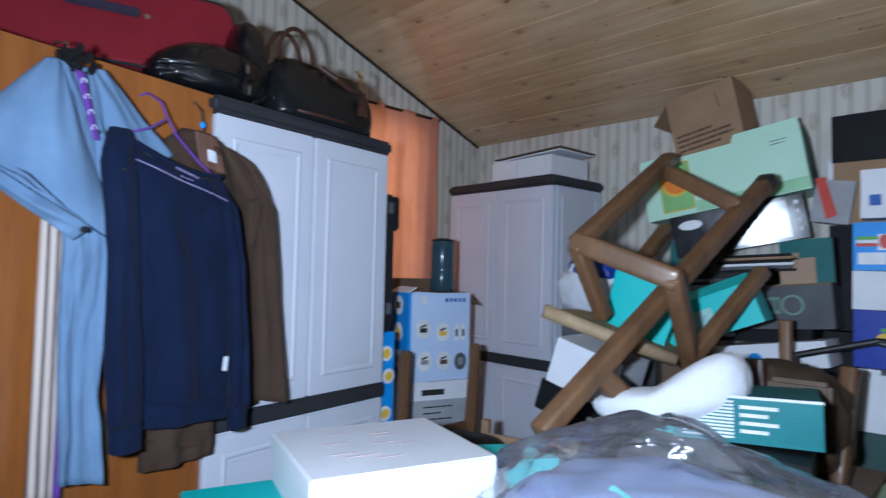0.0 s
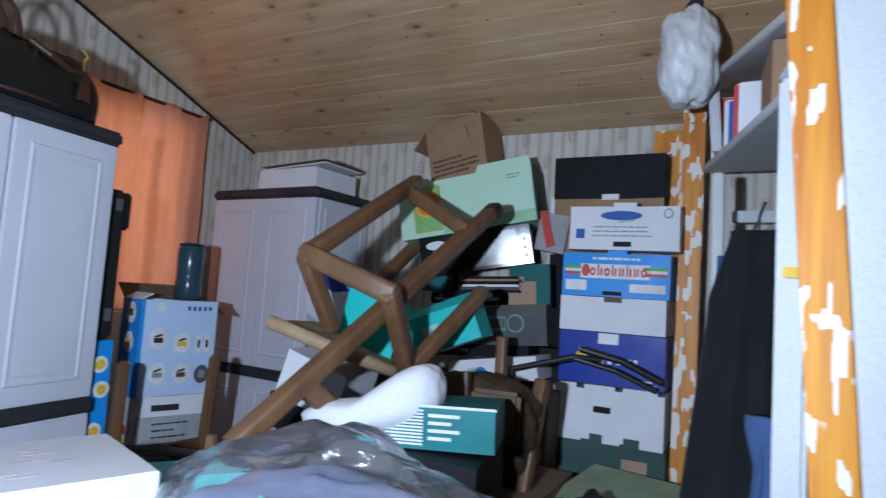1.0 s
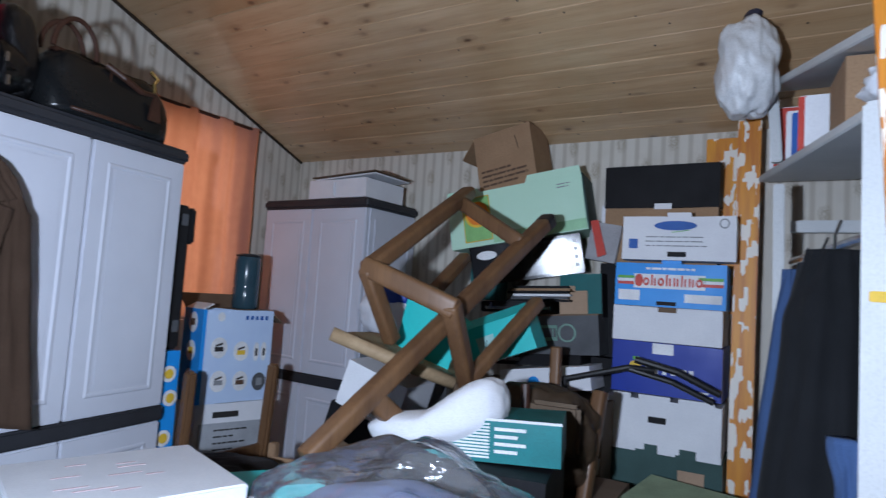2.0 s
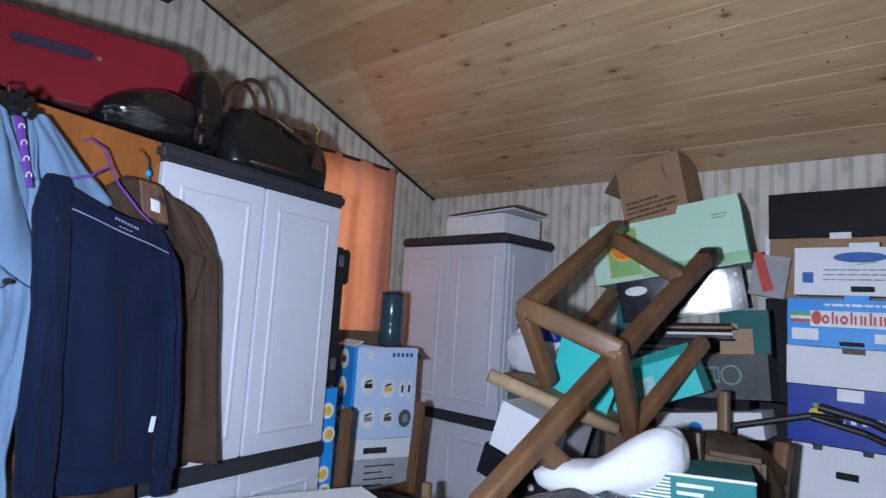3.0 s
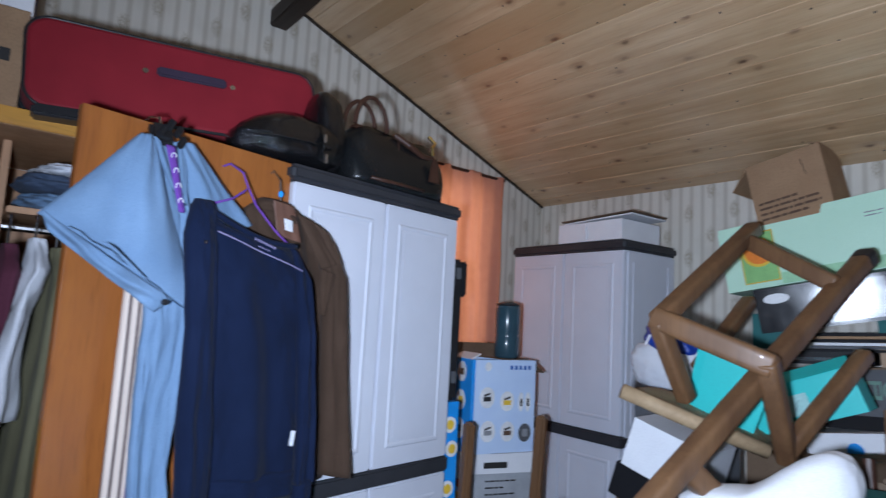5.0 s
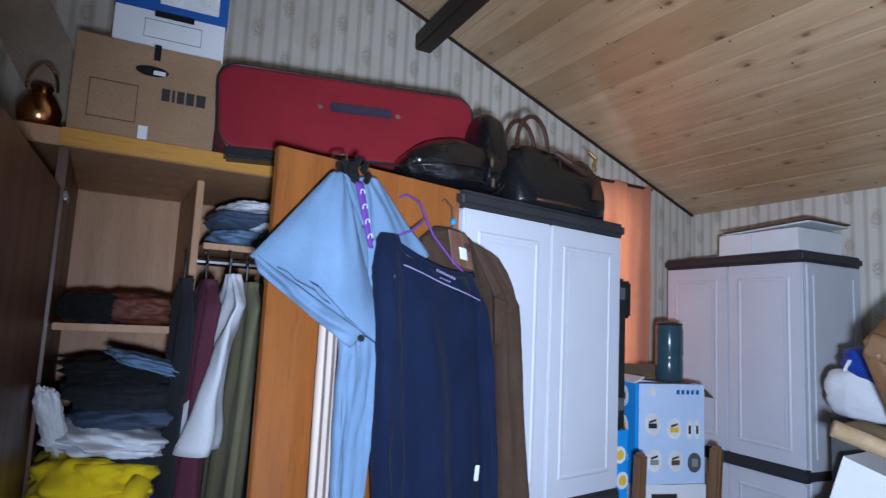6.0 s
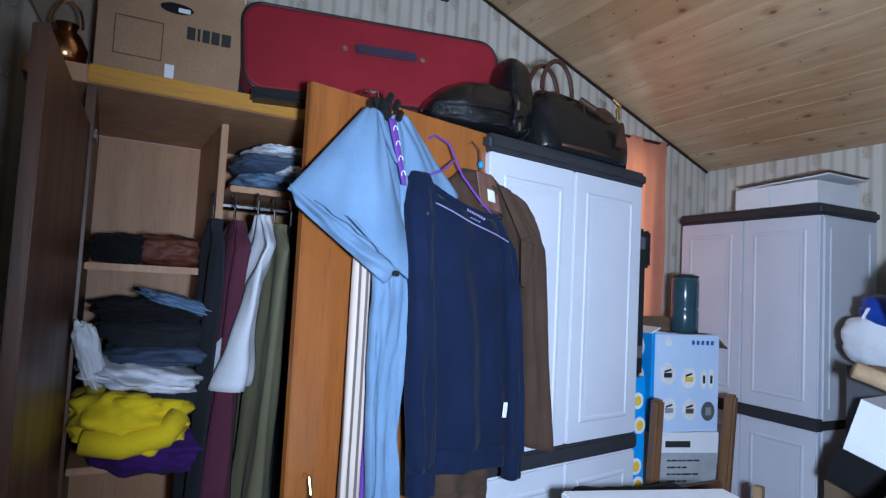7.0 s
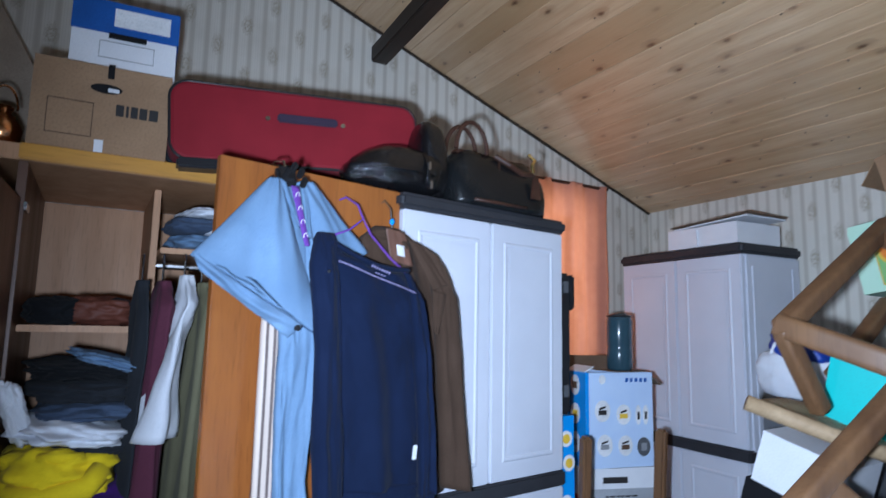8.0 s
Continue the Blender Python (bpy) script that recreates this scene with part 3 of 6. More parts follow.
# sloping ceiling of pine boards, all in one mesh
bm = bmesh.new()
y, k = BACK + 0.02, 0
rnd = random.Random(4)
run = math.hypot(1, SLOPE)
while y > REAR - 0.2:
    wdt = 0.098
    y2 = y - wdt / run
    lift = rnd.uniform(-0.0012, 0.0012)
    tilt, cup = rnd.uniform(-0.0012, 0.0012), rnd.uniform(0.0006, 0.002)
    ring = [(y - 0.0006, 0.018)]
    for q in range(9):
        u = q / 8
        edge = 0.0009 if q in (0, 8) else 0.0
        ring.append((y - 0.0006 - (wdt / run - 0.0012) * (u if q not in (1, 7) else (0.02 if q == 1 else 0.98)), lift + edge + tilt * (u - 0.5) - cup * (1 - (2 * u - 1) ** 2)))
    ring.append((y2 + 0.0006, 0.018))
    b0 = grid_mesh([[Vector((x, yy, ceiling_z(yy) + dz)) for yy, dz in ring] for x in (LEFT + 0.004, RIGHT)], True, True)
    me = bpy.data.meshes.new("scrap")
    b0.to_mesh(me)
    b0.free()
    bm.from_mesh(me)
    bpy.data.meshes.remove(me)
    y, k = y2, k + 1
ce = part("ceiling", bm, PINE)
tagged(ce, "sloping ceiling of varnished knotty pine boards", "ceiling", kind="structure")
# unseen slab added over the boards to keep sky light out
rf = part("roof", bar((LEFT - 0.1 + 1.7, BACK + 0.3, ceiling_z(BACK + 0.3) + 0.05), (LEFT - 0.1 + 1.7, REAR - 0.3, ceiling_z(REAR - 0.3) + 0.05), 3.6, 0.05, 0), PLASTER)
tagged(rf, "plain unseen slab added above the boarded ceiling to shut out the sky", "roof", kind="structure")

# dark gap where the boards meet the gable, and a beam stub at the ridge
tr = part("trim", bar((LEFT + 0.003, BACK, ceiling_z(BACK) - 0.004), (LEFT + 0.003, REAR, ceiling_z(REAR) - 0.004), 0.012, 0.016, 0.002), BEAM)
tagged(tr, "dark open joint strip between ceiling and gable wall", "trim", kind="structure")
beam = thing("ceiling_beam", pose(LEFT, 0.80, 2.43), "dark brown wooden roof beam under the ceiling", "beam")
part("beam_timber", bar((0.0, 0.03, 0.0), (1.9, -0.03, 0.06), 0.075, 0.075, 0.006), BEAM, beam)

# window with frame, pane and orange curtain
wi = new("window_1")
tagged(wi, "small gable window behind an orange curtain", "window", kind="structure")
bm = bmesh.new()
for a in ((WY0, WY0 + 0.05, WZ0, WZ1), (WY1 - 0.05, WY1, WZ0, WZ1), (WY0 + 0.05, WY1 - 0.05, WZ0, WZ0 + 0.05), (WY0 + 0.05, WY1 - 0.05, WZ1 - 0.05, WZ1)):
    block(LEFT - 0.1, LEFT - 0.05, a[0], a[1], a[2], a[3], 0.004, bm)
part("window_frame", bm, WHITE_PAINT, wi)


def curtain():
    c = thing("curtain", pose(LEFT, 1.72, 1.0), "thin orange curtain glowing with daylight from the window", "curtain")
    rows = []
    for i in range(31):
        z = 1.0 - 0.98 * i / 30
        row = []
        for j in range(121):
            u = j / 120
            yy = -0.42 + 0.83 * u
            d = 0.05 + 0.014 * math.sin(u * 27 + 0.5 * math.sin(i * 0.2)) + 0.005 * math.sin(u * 71 + 1) + (0.01 * noise.noise(Vector((u * 8, i * 0.1, 0))))
            row.append(Vector((d, yy, z)))
        rows.append(row)
    part("cloth", grid_mesh(rows), CURTAIN, c, smooth=True)
    part("rod", tube([(0.05, -0.46, 0.992), (0.05, 0.43, 0.992)], 0.008), BROWN_LEATHER, c, "thin brown curtain rod")
    return c


curtain()

# ---- tall plastic cabinets ----


def plastic_cabinet(m, label):
    c = thing("plastic_cabinet", m, label, "cabinet", "tall plastic cabinets")
    W, Dp, H1, H2 = 0.68, 0.37, 0.775, 1.575
    part("body", block(-W / 2, W / 2, 0.012, Dp, 0.03, H2, 0.008), CAB, c)
    part("base", block(-W / 2 - 0.004, W / 2 + 0.004, 0.0, Dp, 0, 0.045, 0.006), CAP, c, "dark grey plastic plinth")
    bm = block(-W / 2 - 0.01, W / 2 + 0.01, -0.022, Dp + 0.006, H2, H2 + 0.045, 0.012, segments=3)
    part("cap", bm, CAP, c, "dark grey plastic top")
    bm = block(-W / 2 - 0.003, W / 2 + 0.003, -0.016, Dp + 0.003, H1 - 0.035, H1 + 0.012, 0.006)
    part("middle_band", bm, CAP, c, "dark grey plastic middle rail")
    for z0, z1 in ((0.05, H1 - 0.037), (H1 + 0.014, H2 - 0.002)):
        for s in (-1, 1):
            x0, x1 = (-W / 2 + 0.004, -0.002) if s < 0 else (0.002, W / 2 - 0.004)
            bm = block(x0, x1, -0.012, 0.011, z0, z1, 0.005)
            d = part("door", bm, CAB, c)
            # moulded panel: a raised frame line round a sunk field
            a0, a1, b0, b1 = x0 + 0.05, x1 - 0.05, z0 + 0.055, z1 - 0.055
            part("panel_moulding", frame_ring(a0, a1, b0, b1, 0.016, -0.0148, -0.0118), CAB, d)
            part("panel_field", block(a0 + 0.026, a1 - 0.026, -0.0136, -0.0115, b0 + 0.026, b1 - 0.026, 0.003), CAB, d)
    for s in (-1, 1):
        x = s * (W / 2 + 0.0015)
        for y0, y1 in ((0.05, 0.062), (Dp - 0.06, Dp - 0.048)):
            part("side_rib", block(x - 0.003, x + 0.003, y0, y1, H1 + 0.05, H2 - 0.05, 0.001), CAB, c)
    return c


plastic_cabinet(pose(-1.53, 0.883, 0, 0, 0, 99.0), "tall pale grey plastic cabinet with panelled doors beside the wardrobe")
plastic_cabinet(pose(-1.84, 2.14, 0, 0, 0, -3.0), "tall pale grey plastic cabinet standing in the corner by the window")

# ---- wardrobe ----
WX, WYL, WYR, WTOP = -1.70, -0.335, 0.52, 1.663


def wardrobe():
    w = thing("wardrobe", pose(0, 0, 0), "brown wooden wardrobe with both doors open, full of clothes", "wardrobe")
    xb = -2.28
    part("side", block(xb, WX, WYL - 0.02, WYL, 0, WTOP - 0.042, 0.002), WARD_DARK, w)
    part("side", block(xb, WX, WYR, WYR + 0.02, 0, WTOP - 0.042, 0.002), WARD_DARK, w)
    part("back_panel", block(xb - 0.01, xb, WYL - 0.02, WYR + 0.02, 0.05, WTOP - 0.042, 0), WARD_IN, w)
    part("top_board", block(xb, WX, WYL - 0.14, WYR + 0.02, WTOP - 0.04, WTOP, 0.002), WARD_IN, w)
    part("front_edge", block(WX + 0.0005, WX + 0.014, WYL - 0.02, WYR + 0.02, WTOP - 0.04, WTOP, 0.003), WARD_EDGE, w, "honey-yellow wooden edge strip")
    part("divider", block(xb + 0.002, WX - 0.16, -0.047, -0.029, 0.08, WTOP - 0.042, 0.002), WARD_IN, w)
    part("bottom_board", block(xb + 0.002, WX - 0.01, WYL + 0.002, WYR - 0.002, 0.06, 0.08, 0.002), WARD_IN, w)
    for z in (1.215, 0.745, 0.36):
        part("shelf", block(xb + 0.002, WX - 0.1, WYL + 0.002, -0.049, z, z + 0.017, 0.002), WARD_IN, w)
    part("shelf", block(xb + 0.002, WX - 0.08, -0.027, WYR - 0.002, 1.432, 1.448, 0.002), WARD_IN, w)
    part("hanging_rail", tube([(WX - 0.2, -0.026, 1.408), (WX - 0.2, WYR - 0.003, 1.408)], 0.011), CHROME, w, "chrome clothes rail")
    # open door on the right, hinged at the far side
    h, f = Vector((-1.495, 0.548, 0)), Vector((-1.378, 0.045, 0))
    a, b = h.copy(), f.copy()
    d = bar((a.x, a.y, 0.868), (b.x, b.y, 0.868), 0.020, 1.505, 0.002)
    door = part("door", d, WARD, w, "half-open orange-brown veneered door")
    e = (f - h).normalized()
    nrm = Vector((-e.y, e.x, 0))
    if nrm.x < 0:
        nrm = -nrm
    p = f - e * 0.04 + Vector((0, 0, 0.83)) + nrm * 0.012
    part("handle", tube([p, p + nrm * 0.02, p + nrm * 0.028 + Vector((0, 0, -0.03)), p + nrm * 0.02 + Vector((0, 0, -0.06)), p + Vector((0, 0, -0.06))], 0.005), GOLD, door, "small brass handle")
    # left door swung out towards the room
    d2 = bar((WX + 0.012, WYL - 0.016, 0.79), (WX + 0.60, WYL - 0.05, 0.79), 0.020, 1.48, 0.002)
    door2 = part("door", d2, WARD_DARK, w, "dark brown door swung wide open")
    for z in (1.5, 0.3):
        part("hinge", block(WX - 0.05, WX + 0.02, WYL + 0.001, WYL + 0.008, z, z + 0.02, 0.002), CHROME, door2)
    return w


wardrobe()
# ---- things on the wardrobe ----


def wardrobe_box():
    b = thing("archive_box", pose(-1.705, -0.193, WTOP, 0, 0, 88), "brown cardboard archive box with handle hole on the wardrobe", "box")
    body = part("carton", soft_box(0.31, 0.32, 0.235, seed=3), KRAFT, b)
    # hole and notch are black plates painted for the shade inside them
    part("handle_hole_shade", disc(0.005, 0.172, -0.0025, 0.036, 24, rz=0.0125), BLACK_CARD, b, "black oval painted for the shade inside the handle hole")
    part("paper", plate(0.008, 0.034, 0.164, 0.174, -0.0045), WHITE_CARD, b, "white paper seen through the hole")
    part("notch_shade", plate(0.005, 0.02, 0.2, 0.238, -0.0035), BLACK_CARD, b)
    for i, w in enumerate((0.018, 0.006, 0.016, 0.018, 0.021)):
        x = 0.03 + sum((0.023, 0.011, 0.02, 0.023)[:i])
        part("print", plate(x, x + w, 0.105, 0.135, -0.0035), BLACK_INK, b, "black printed maker's mark")
    for q in ((-0.12, -0.02, 0.128, 0.13), (-0.12, -0.02, 0.04, 0.042), (-0.12, -0.118, 0.042, 0.128), (-0.022, -0.02, 0.042, 0.128)):
        part("printed_frame", plate(q[0], q[1], q[2], q[3], -0.0035), BROWN_INK, b)
    part("tag", plate(-0.012, 0.008, 0.004, 0.036, -0.004), WHITE_CARD, b, "small white paper tag")
    b2 = thing("blue_box", pose(-1.735, -0.155, WTOP + 0.237, 0, 0, 86), "blue and white cardboard box stacked on the archive box", "box")
    part("carton", soft_box(0.25, 0.26, 0.185, seed=5), WHITE_CARD, b2)
    part("blue_upper", block(-0.128, 0.128, -0.004, 0.263, 0.1, 0.189, 0.002), BLUE_INK, b2, "blue printed upper half")
    part("label", plate(-0.03, 0.105, 0.12, 0.17, -0.0055), WHITE_INK, b2)
    # black plate for the dark inside of the hole, no real opening
    part("handle_hole_shade", plate(-0.04, 0.05, 0.085, 0.1, -0.0055), BLACK_CARD, b2)
    for q in ((-0.06, 0.07, 0.03, 0.0315), (-0.06, 0.07, 0.075, 0.0765), (-0.06, -0.0585, 0.03, 0.0765), (0.0685, 0.07, 0.03, 0.0765)):
        part("printed_frame", plate(*q, -0.0045), GREY_INK, b2)


wardrobe_box()

lb0 = thing("beige_board", pose(-2.08, -0.30, WTOP + 0.004), "beige fibre board leaning behind the archive box", "board")
part("sheet", bar((0, 0, 0.02), (-0.02, -0.30, 0.56), 0.15, 0.016, 0.003, up=(1, 0, 0)), surface("beige_fibre_board", (0.42, 0.33, 0.25), rough=0.8), lb0)


def copper_pot():
    c = thing("copper_pot", pose(-1.765, -0.405, WTOP), "small shiny copper pot on the wardrobe top", "pot")
    rows = [[Vector((r * math.cos(a), r * math.sin(a), z)) for a in (2 * math.pi * k / 20 for k in range(20))] for r, z in ((0.03, 0), (0.042, 0.02), (0.045, 0.045), (0.03, 0.075), (0.018, 0.085), (0.024, 0.1))]
    cop = surface("copper", (0.7, 0.32, 0.14), rough=0.25, metal=1.0, bump=0.1)
    part("bowl", grid_mesh(rows, True, True), cop, c, smooth=True)
    part("handle", tube(arc((0, 0, 0.095), 0.03, 0.06, 0, 180, axis=(0, 1, 0)), 0.003, 8), cop, c)


copper_pot()


def rounded_slab(w, h, r, y0, y1, bevel, z0=0.0, n=8):
    """A slab with large round corners in the x-z plane and a small soft edge."""
    rows = []
    for y, k in ((y0, bevel), (y0 + bevel * 0.3, bevel * 0.3), (y0 + bevel, 0), (y1 - bevel, 0), (y1 - bevel * 0.3, bevel * 0.3), (y1, bevel)):
        row = []
        for cx, cz, a0 in ((w / 2 - r, z0 + h - r, 0), (-w / 2 + r, z0 + h - r, 90), (-w / 2 + r, z0 + r, 180), (w / 2 - r, z0 + r, 270)):
            for i in range(n + 1):
                a = radians(a0 + 90 * i / n)
                row.append(Vector((cx + (r - k) * math.cos(a), y, cz + (r - k) * math.sin(a))))
        rows.append(row)
    return grid_mesh(rows, True, True)


def suitcase():
    s = thing("suitcase", pose(-1.645, 0.325, WTOP + 0.028, -5, -3.8, 86.5), "red cloth suitcase with black trim lying on the wardrobe", "suitcase")
    W, D2, H = 0.725, 0.24, 0.232
    part("front_shell", rounded_slab(W, H, 0.055, 0.0, 0.085, 0.014), RED_CASE, s)
    part("rear_shell", rounded_slab(W, H, 0.055, 0.092, D2, 0.014), RED_CASE, s)
    for name, y, r, k in (("piping", 0.006, 0.0045, 0.004), ("zip_band", 0.088, 0.008, -0.001)):
        ring = []
        for cx, cz, a0 in ((W / 2 - 0.055, H - 0.055, 0), (-W / 2 + 0.055, H - 0.055, 90), (-W / 2 + 0.055, 0.055, 180), (W / 2 - 0.055, 0.055, 270)):
            for i in range(9):
                a = radians(a0 + 90 * i / 8)
                ring.append(Vector((cx + (0.055 - k) * math.cos(a), y, cz + (0.055 - k) * math.sin(a))))
        part(name, tube(ring + ring[:1], r), BLACK_TRIM, s, "black piping round the edge")
    part("handle", block(-0.08, 0.095, -0.02, -0.006, 0.128, 0.153, 0.005, segments=3), cloth("dark_plum_webbing", (0.05, 0.035, 0.06)), s, "dark woven carrying handle")
    for x in (-0.105, 0.115):
        part("rivet", disc(x, 0.14, 0.0005, 0.007, 12, thick=0.005), CHROME, s)
    part("base_rail", block(-W / 2 + 0.02, -0.2, -0.02, 0.1, -0.024, 0.004, 0.006), BLACK_TRIM, s, "black plastic base rail")
    for x in (-W / 2 + 0.06, W / 2 - 0.06):
        part("foot", block(x - 0.02, x + 0.02, 0.03, 0.2, -0.03 if x < 0 else -0.06, 0.004, 0.004), BLACK_TRIM, s)


suitcase()


def black_bag():
    b = thing("patent_bag", pose(-1.565, 0.565, 1.621, 0, 0, 95), "shiny black patent leather bag slumped on the cabinet's edge", "bag")
    bm = lump(0.33, 0.18, 0.148, 0.07, 2.0, 4, 2.7)
    for v in bm.verts:
        v.co.z *= 1.0 - 0.35 * max(0, -v.co.x / 0.18) ** 2
    part("body", bm, PATENT, b, smooth=True)
    bm = lump(0.11, 0.14, 0.25, 0.06, 1.6, 6, 2.8)
    for v in bm.verts:
        v.co.x *= 1.12 - 0.32 * v.co.z / 0.25
    end = part("upright_end", bm, PATENT, b, "stiff upright end of the bag", smooth=True)
    end.matrix_basis = pose(0.125, 0.012, 0, 3, -4, 0)
    part("seam", tube([(-0.16, -0.062, 0.05), (-0.08, -0.09, 0.062), (0.02, -0.096, 0.066), (0.09, -0.088, 0.062)], 0.003, 8), PATENT, b, smooth=True)
    part("strap", tube([(0.055, -0.09, 0.03), (0.06, -0.096, 0.075), (0.055, -0.08, 0.125)], 0.006, 10), PATENT, b, smooth=True)
    for x, z in ((0.058, 0.085), (0.065, 0.03)):
        part("buckle", block(x - 0.005, x + 0.005, -0.106, -0.096, z - 0.012, z + 0.012, 0.002), CHROME, b, "small chrome buckle")


black_bag()


def handbag():
    b = thing("handbag", pose(-1.50, 0.945, 1.62, 0, 0, 98) @ Matrix.Diagonal((1.14, 1.0, 1.06, 1.0)), "black leather handbag with brown handles on the cabinet", "handbag")
    rows = []
    for i in range(13):
        t = i / 12
        w, d = 0.185 - 0.05 * t ** 4 - 0.012 * (1 - t) ** 3, 0.088 - 0.06 * t ** 2.6
        rows.append([Vector((w * math.copysign(abs(math.cos(a)) ** 0.5, math.cos(a)), 0.09 + d * math.copysign(abs(math.sin(a)) ** 0.6, math.sin(a)), 0.17 * t + 0.004 * math.sin(5 * a))) for a in (2 * math.pi * k / 40 for k in range(40))])
    part("body", grid_mesh(rows, True, True), LEATHER, b, smooth=True)
    part("top_band", block(-0.145, 0.145, 0.07, 0.11, 0.160, 0.174, 0.006), BROWN_LEATHER, b, "brown leather top band")
    part("base_trim", tube([(-0.13, 0.004, 0.012), (-0.05, -0.002, 0.012), (0.06, 0.0, 0.012)], 0.005, 8), BROWN_LEATHER, b, smooth=True)
    for y in (0.06, 0.115):
        part("handle", tube(arc((-0.10, y, 0.168), 0.056, 0.09, 0, 180), 0.0065), BROWN_LEATHER, b, "brown rolled leather handle")
    part("flap_strap", tube([(-0.02, 0.052, 0.17), (0.02, 0.03, 0.145), (0.07, 0.028, 0.125), (0.12, 0.04, 0.13)], 0.009), BROWN_LEATHER, b)
    part("clasp", tube([(0.1, 0.035, 0.195), (0.112, 0.02, 0.175), (0.1, 0.018, 0.158), (0.106, 0.02, 0.135)], 0.006), GOLD, b, "brass clasp")
    tag = prism([(0.078, 0.045), (0.116, 0.045), (0.107, 0.105), (0.101, 0.118), (0.094, 0.118), (0.087, 0.105)], -0.005, 0.003)
    part("tag", tag, BROWN_LEATHER, b, "brown leather tag")
    part("seam", tube([(-0.02, 0.012, 0.02), (-0.03, 0.018, 0.09), (-0.01, 0.045, 0.15)], 0.003), BROWN_LEATHER, b)


handbag()

# ---- clothes hung over the wardrobe door ----


DOOR_FREE, DOOR_ALONG, DOOR_OUT = Vector((-1.378, 0.045, 0)), Vector((-0.2266, 0.974, 0)), Vector((0.974, 0.2266, 0))


def at_door(u, out, z):
    """A place before the open door: u from its free edge towards the hinges, out from its face."""
    return DOOR_FREE + DOOR_ALONG * u + DOOR_OUT * out + Vector((0, 0, z))


def hung(rows, deep=0.03, folds=3.0, amp=0.007, seed=0, n=72, m=64, scoop=0.0):
    """A hanging piece of clothing; rows from top to bottom: left u, left z, right u, right z, distance before the door."""
    out = []
    for i in range(m + 1):
        s = i / m * (len(rows) - 1)
        k = min(int(s), len(rows) - 2)
        f = s - k
        a = [p + (q - p) * f for p, q in zip(rows[k], rows[k + 1])]
        v = i / m
        full = deep * min(1.0, 0.3 + 2.2 * math.sqrt(v))
        ring = []
        for j in range(n):
            an = 2 * math.pi * j / n
            ca, sa = math.cos(an), math.sin(an)
            ca, sa = math.copysign(abs(ca) ** 0.8, ca), math.copysign(abs(sa) ** 0.8, sa)
            g = (ca + 1) / 2
            drift = 1.2 * noise.noise(Vector((v * 1.6, seed * 2.3, 4.0)))
            fold = math.sin(g * folds * 6.283 + seed + drift) + 0.5 * math.sin(g * folds * 11.3 + seed * 1.7 - drift * 2)
            h = amp * fold * (0.15 + 0.85 * v) + 0.8 * amp * noise.noise(Vector((g * 4.5, v * 5.5, seed * 3.1))) + 0.35 * amp * noise.noise(Vector((g * 13, v * 17, seed)))
            side = 0.35 * amp * noise.noise(Vector((v * 7, seed * 1.9, ca)))
            ring.append(at_door(a[0] + (a[2] - a[0]) * g + side, a[4] + full * sa + h, a[1] + (a[3] - a[1]) * g - scoop * 4 * g * (1 - g) * max(0.0, 1 - 4 * v)))
        out.append(ring)
    return grid_mesh(out, True, True)


def on_door(name, label, category):
    return thing(name, pose(0, 0, 0), label, category)


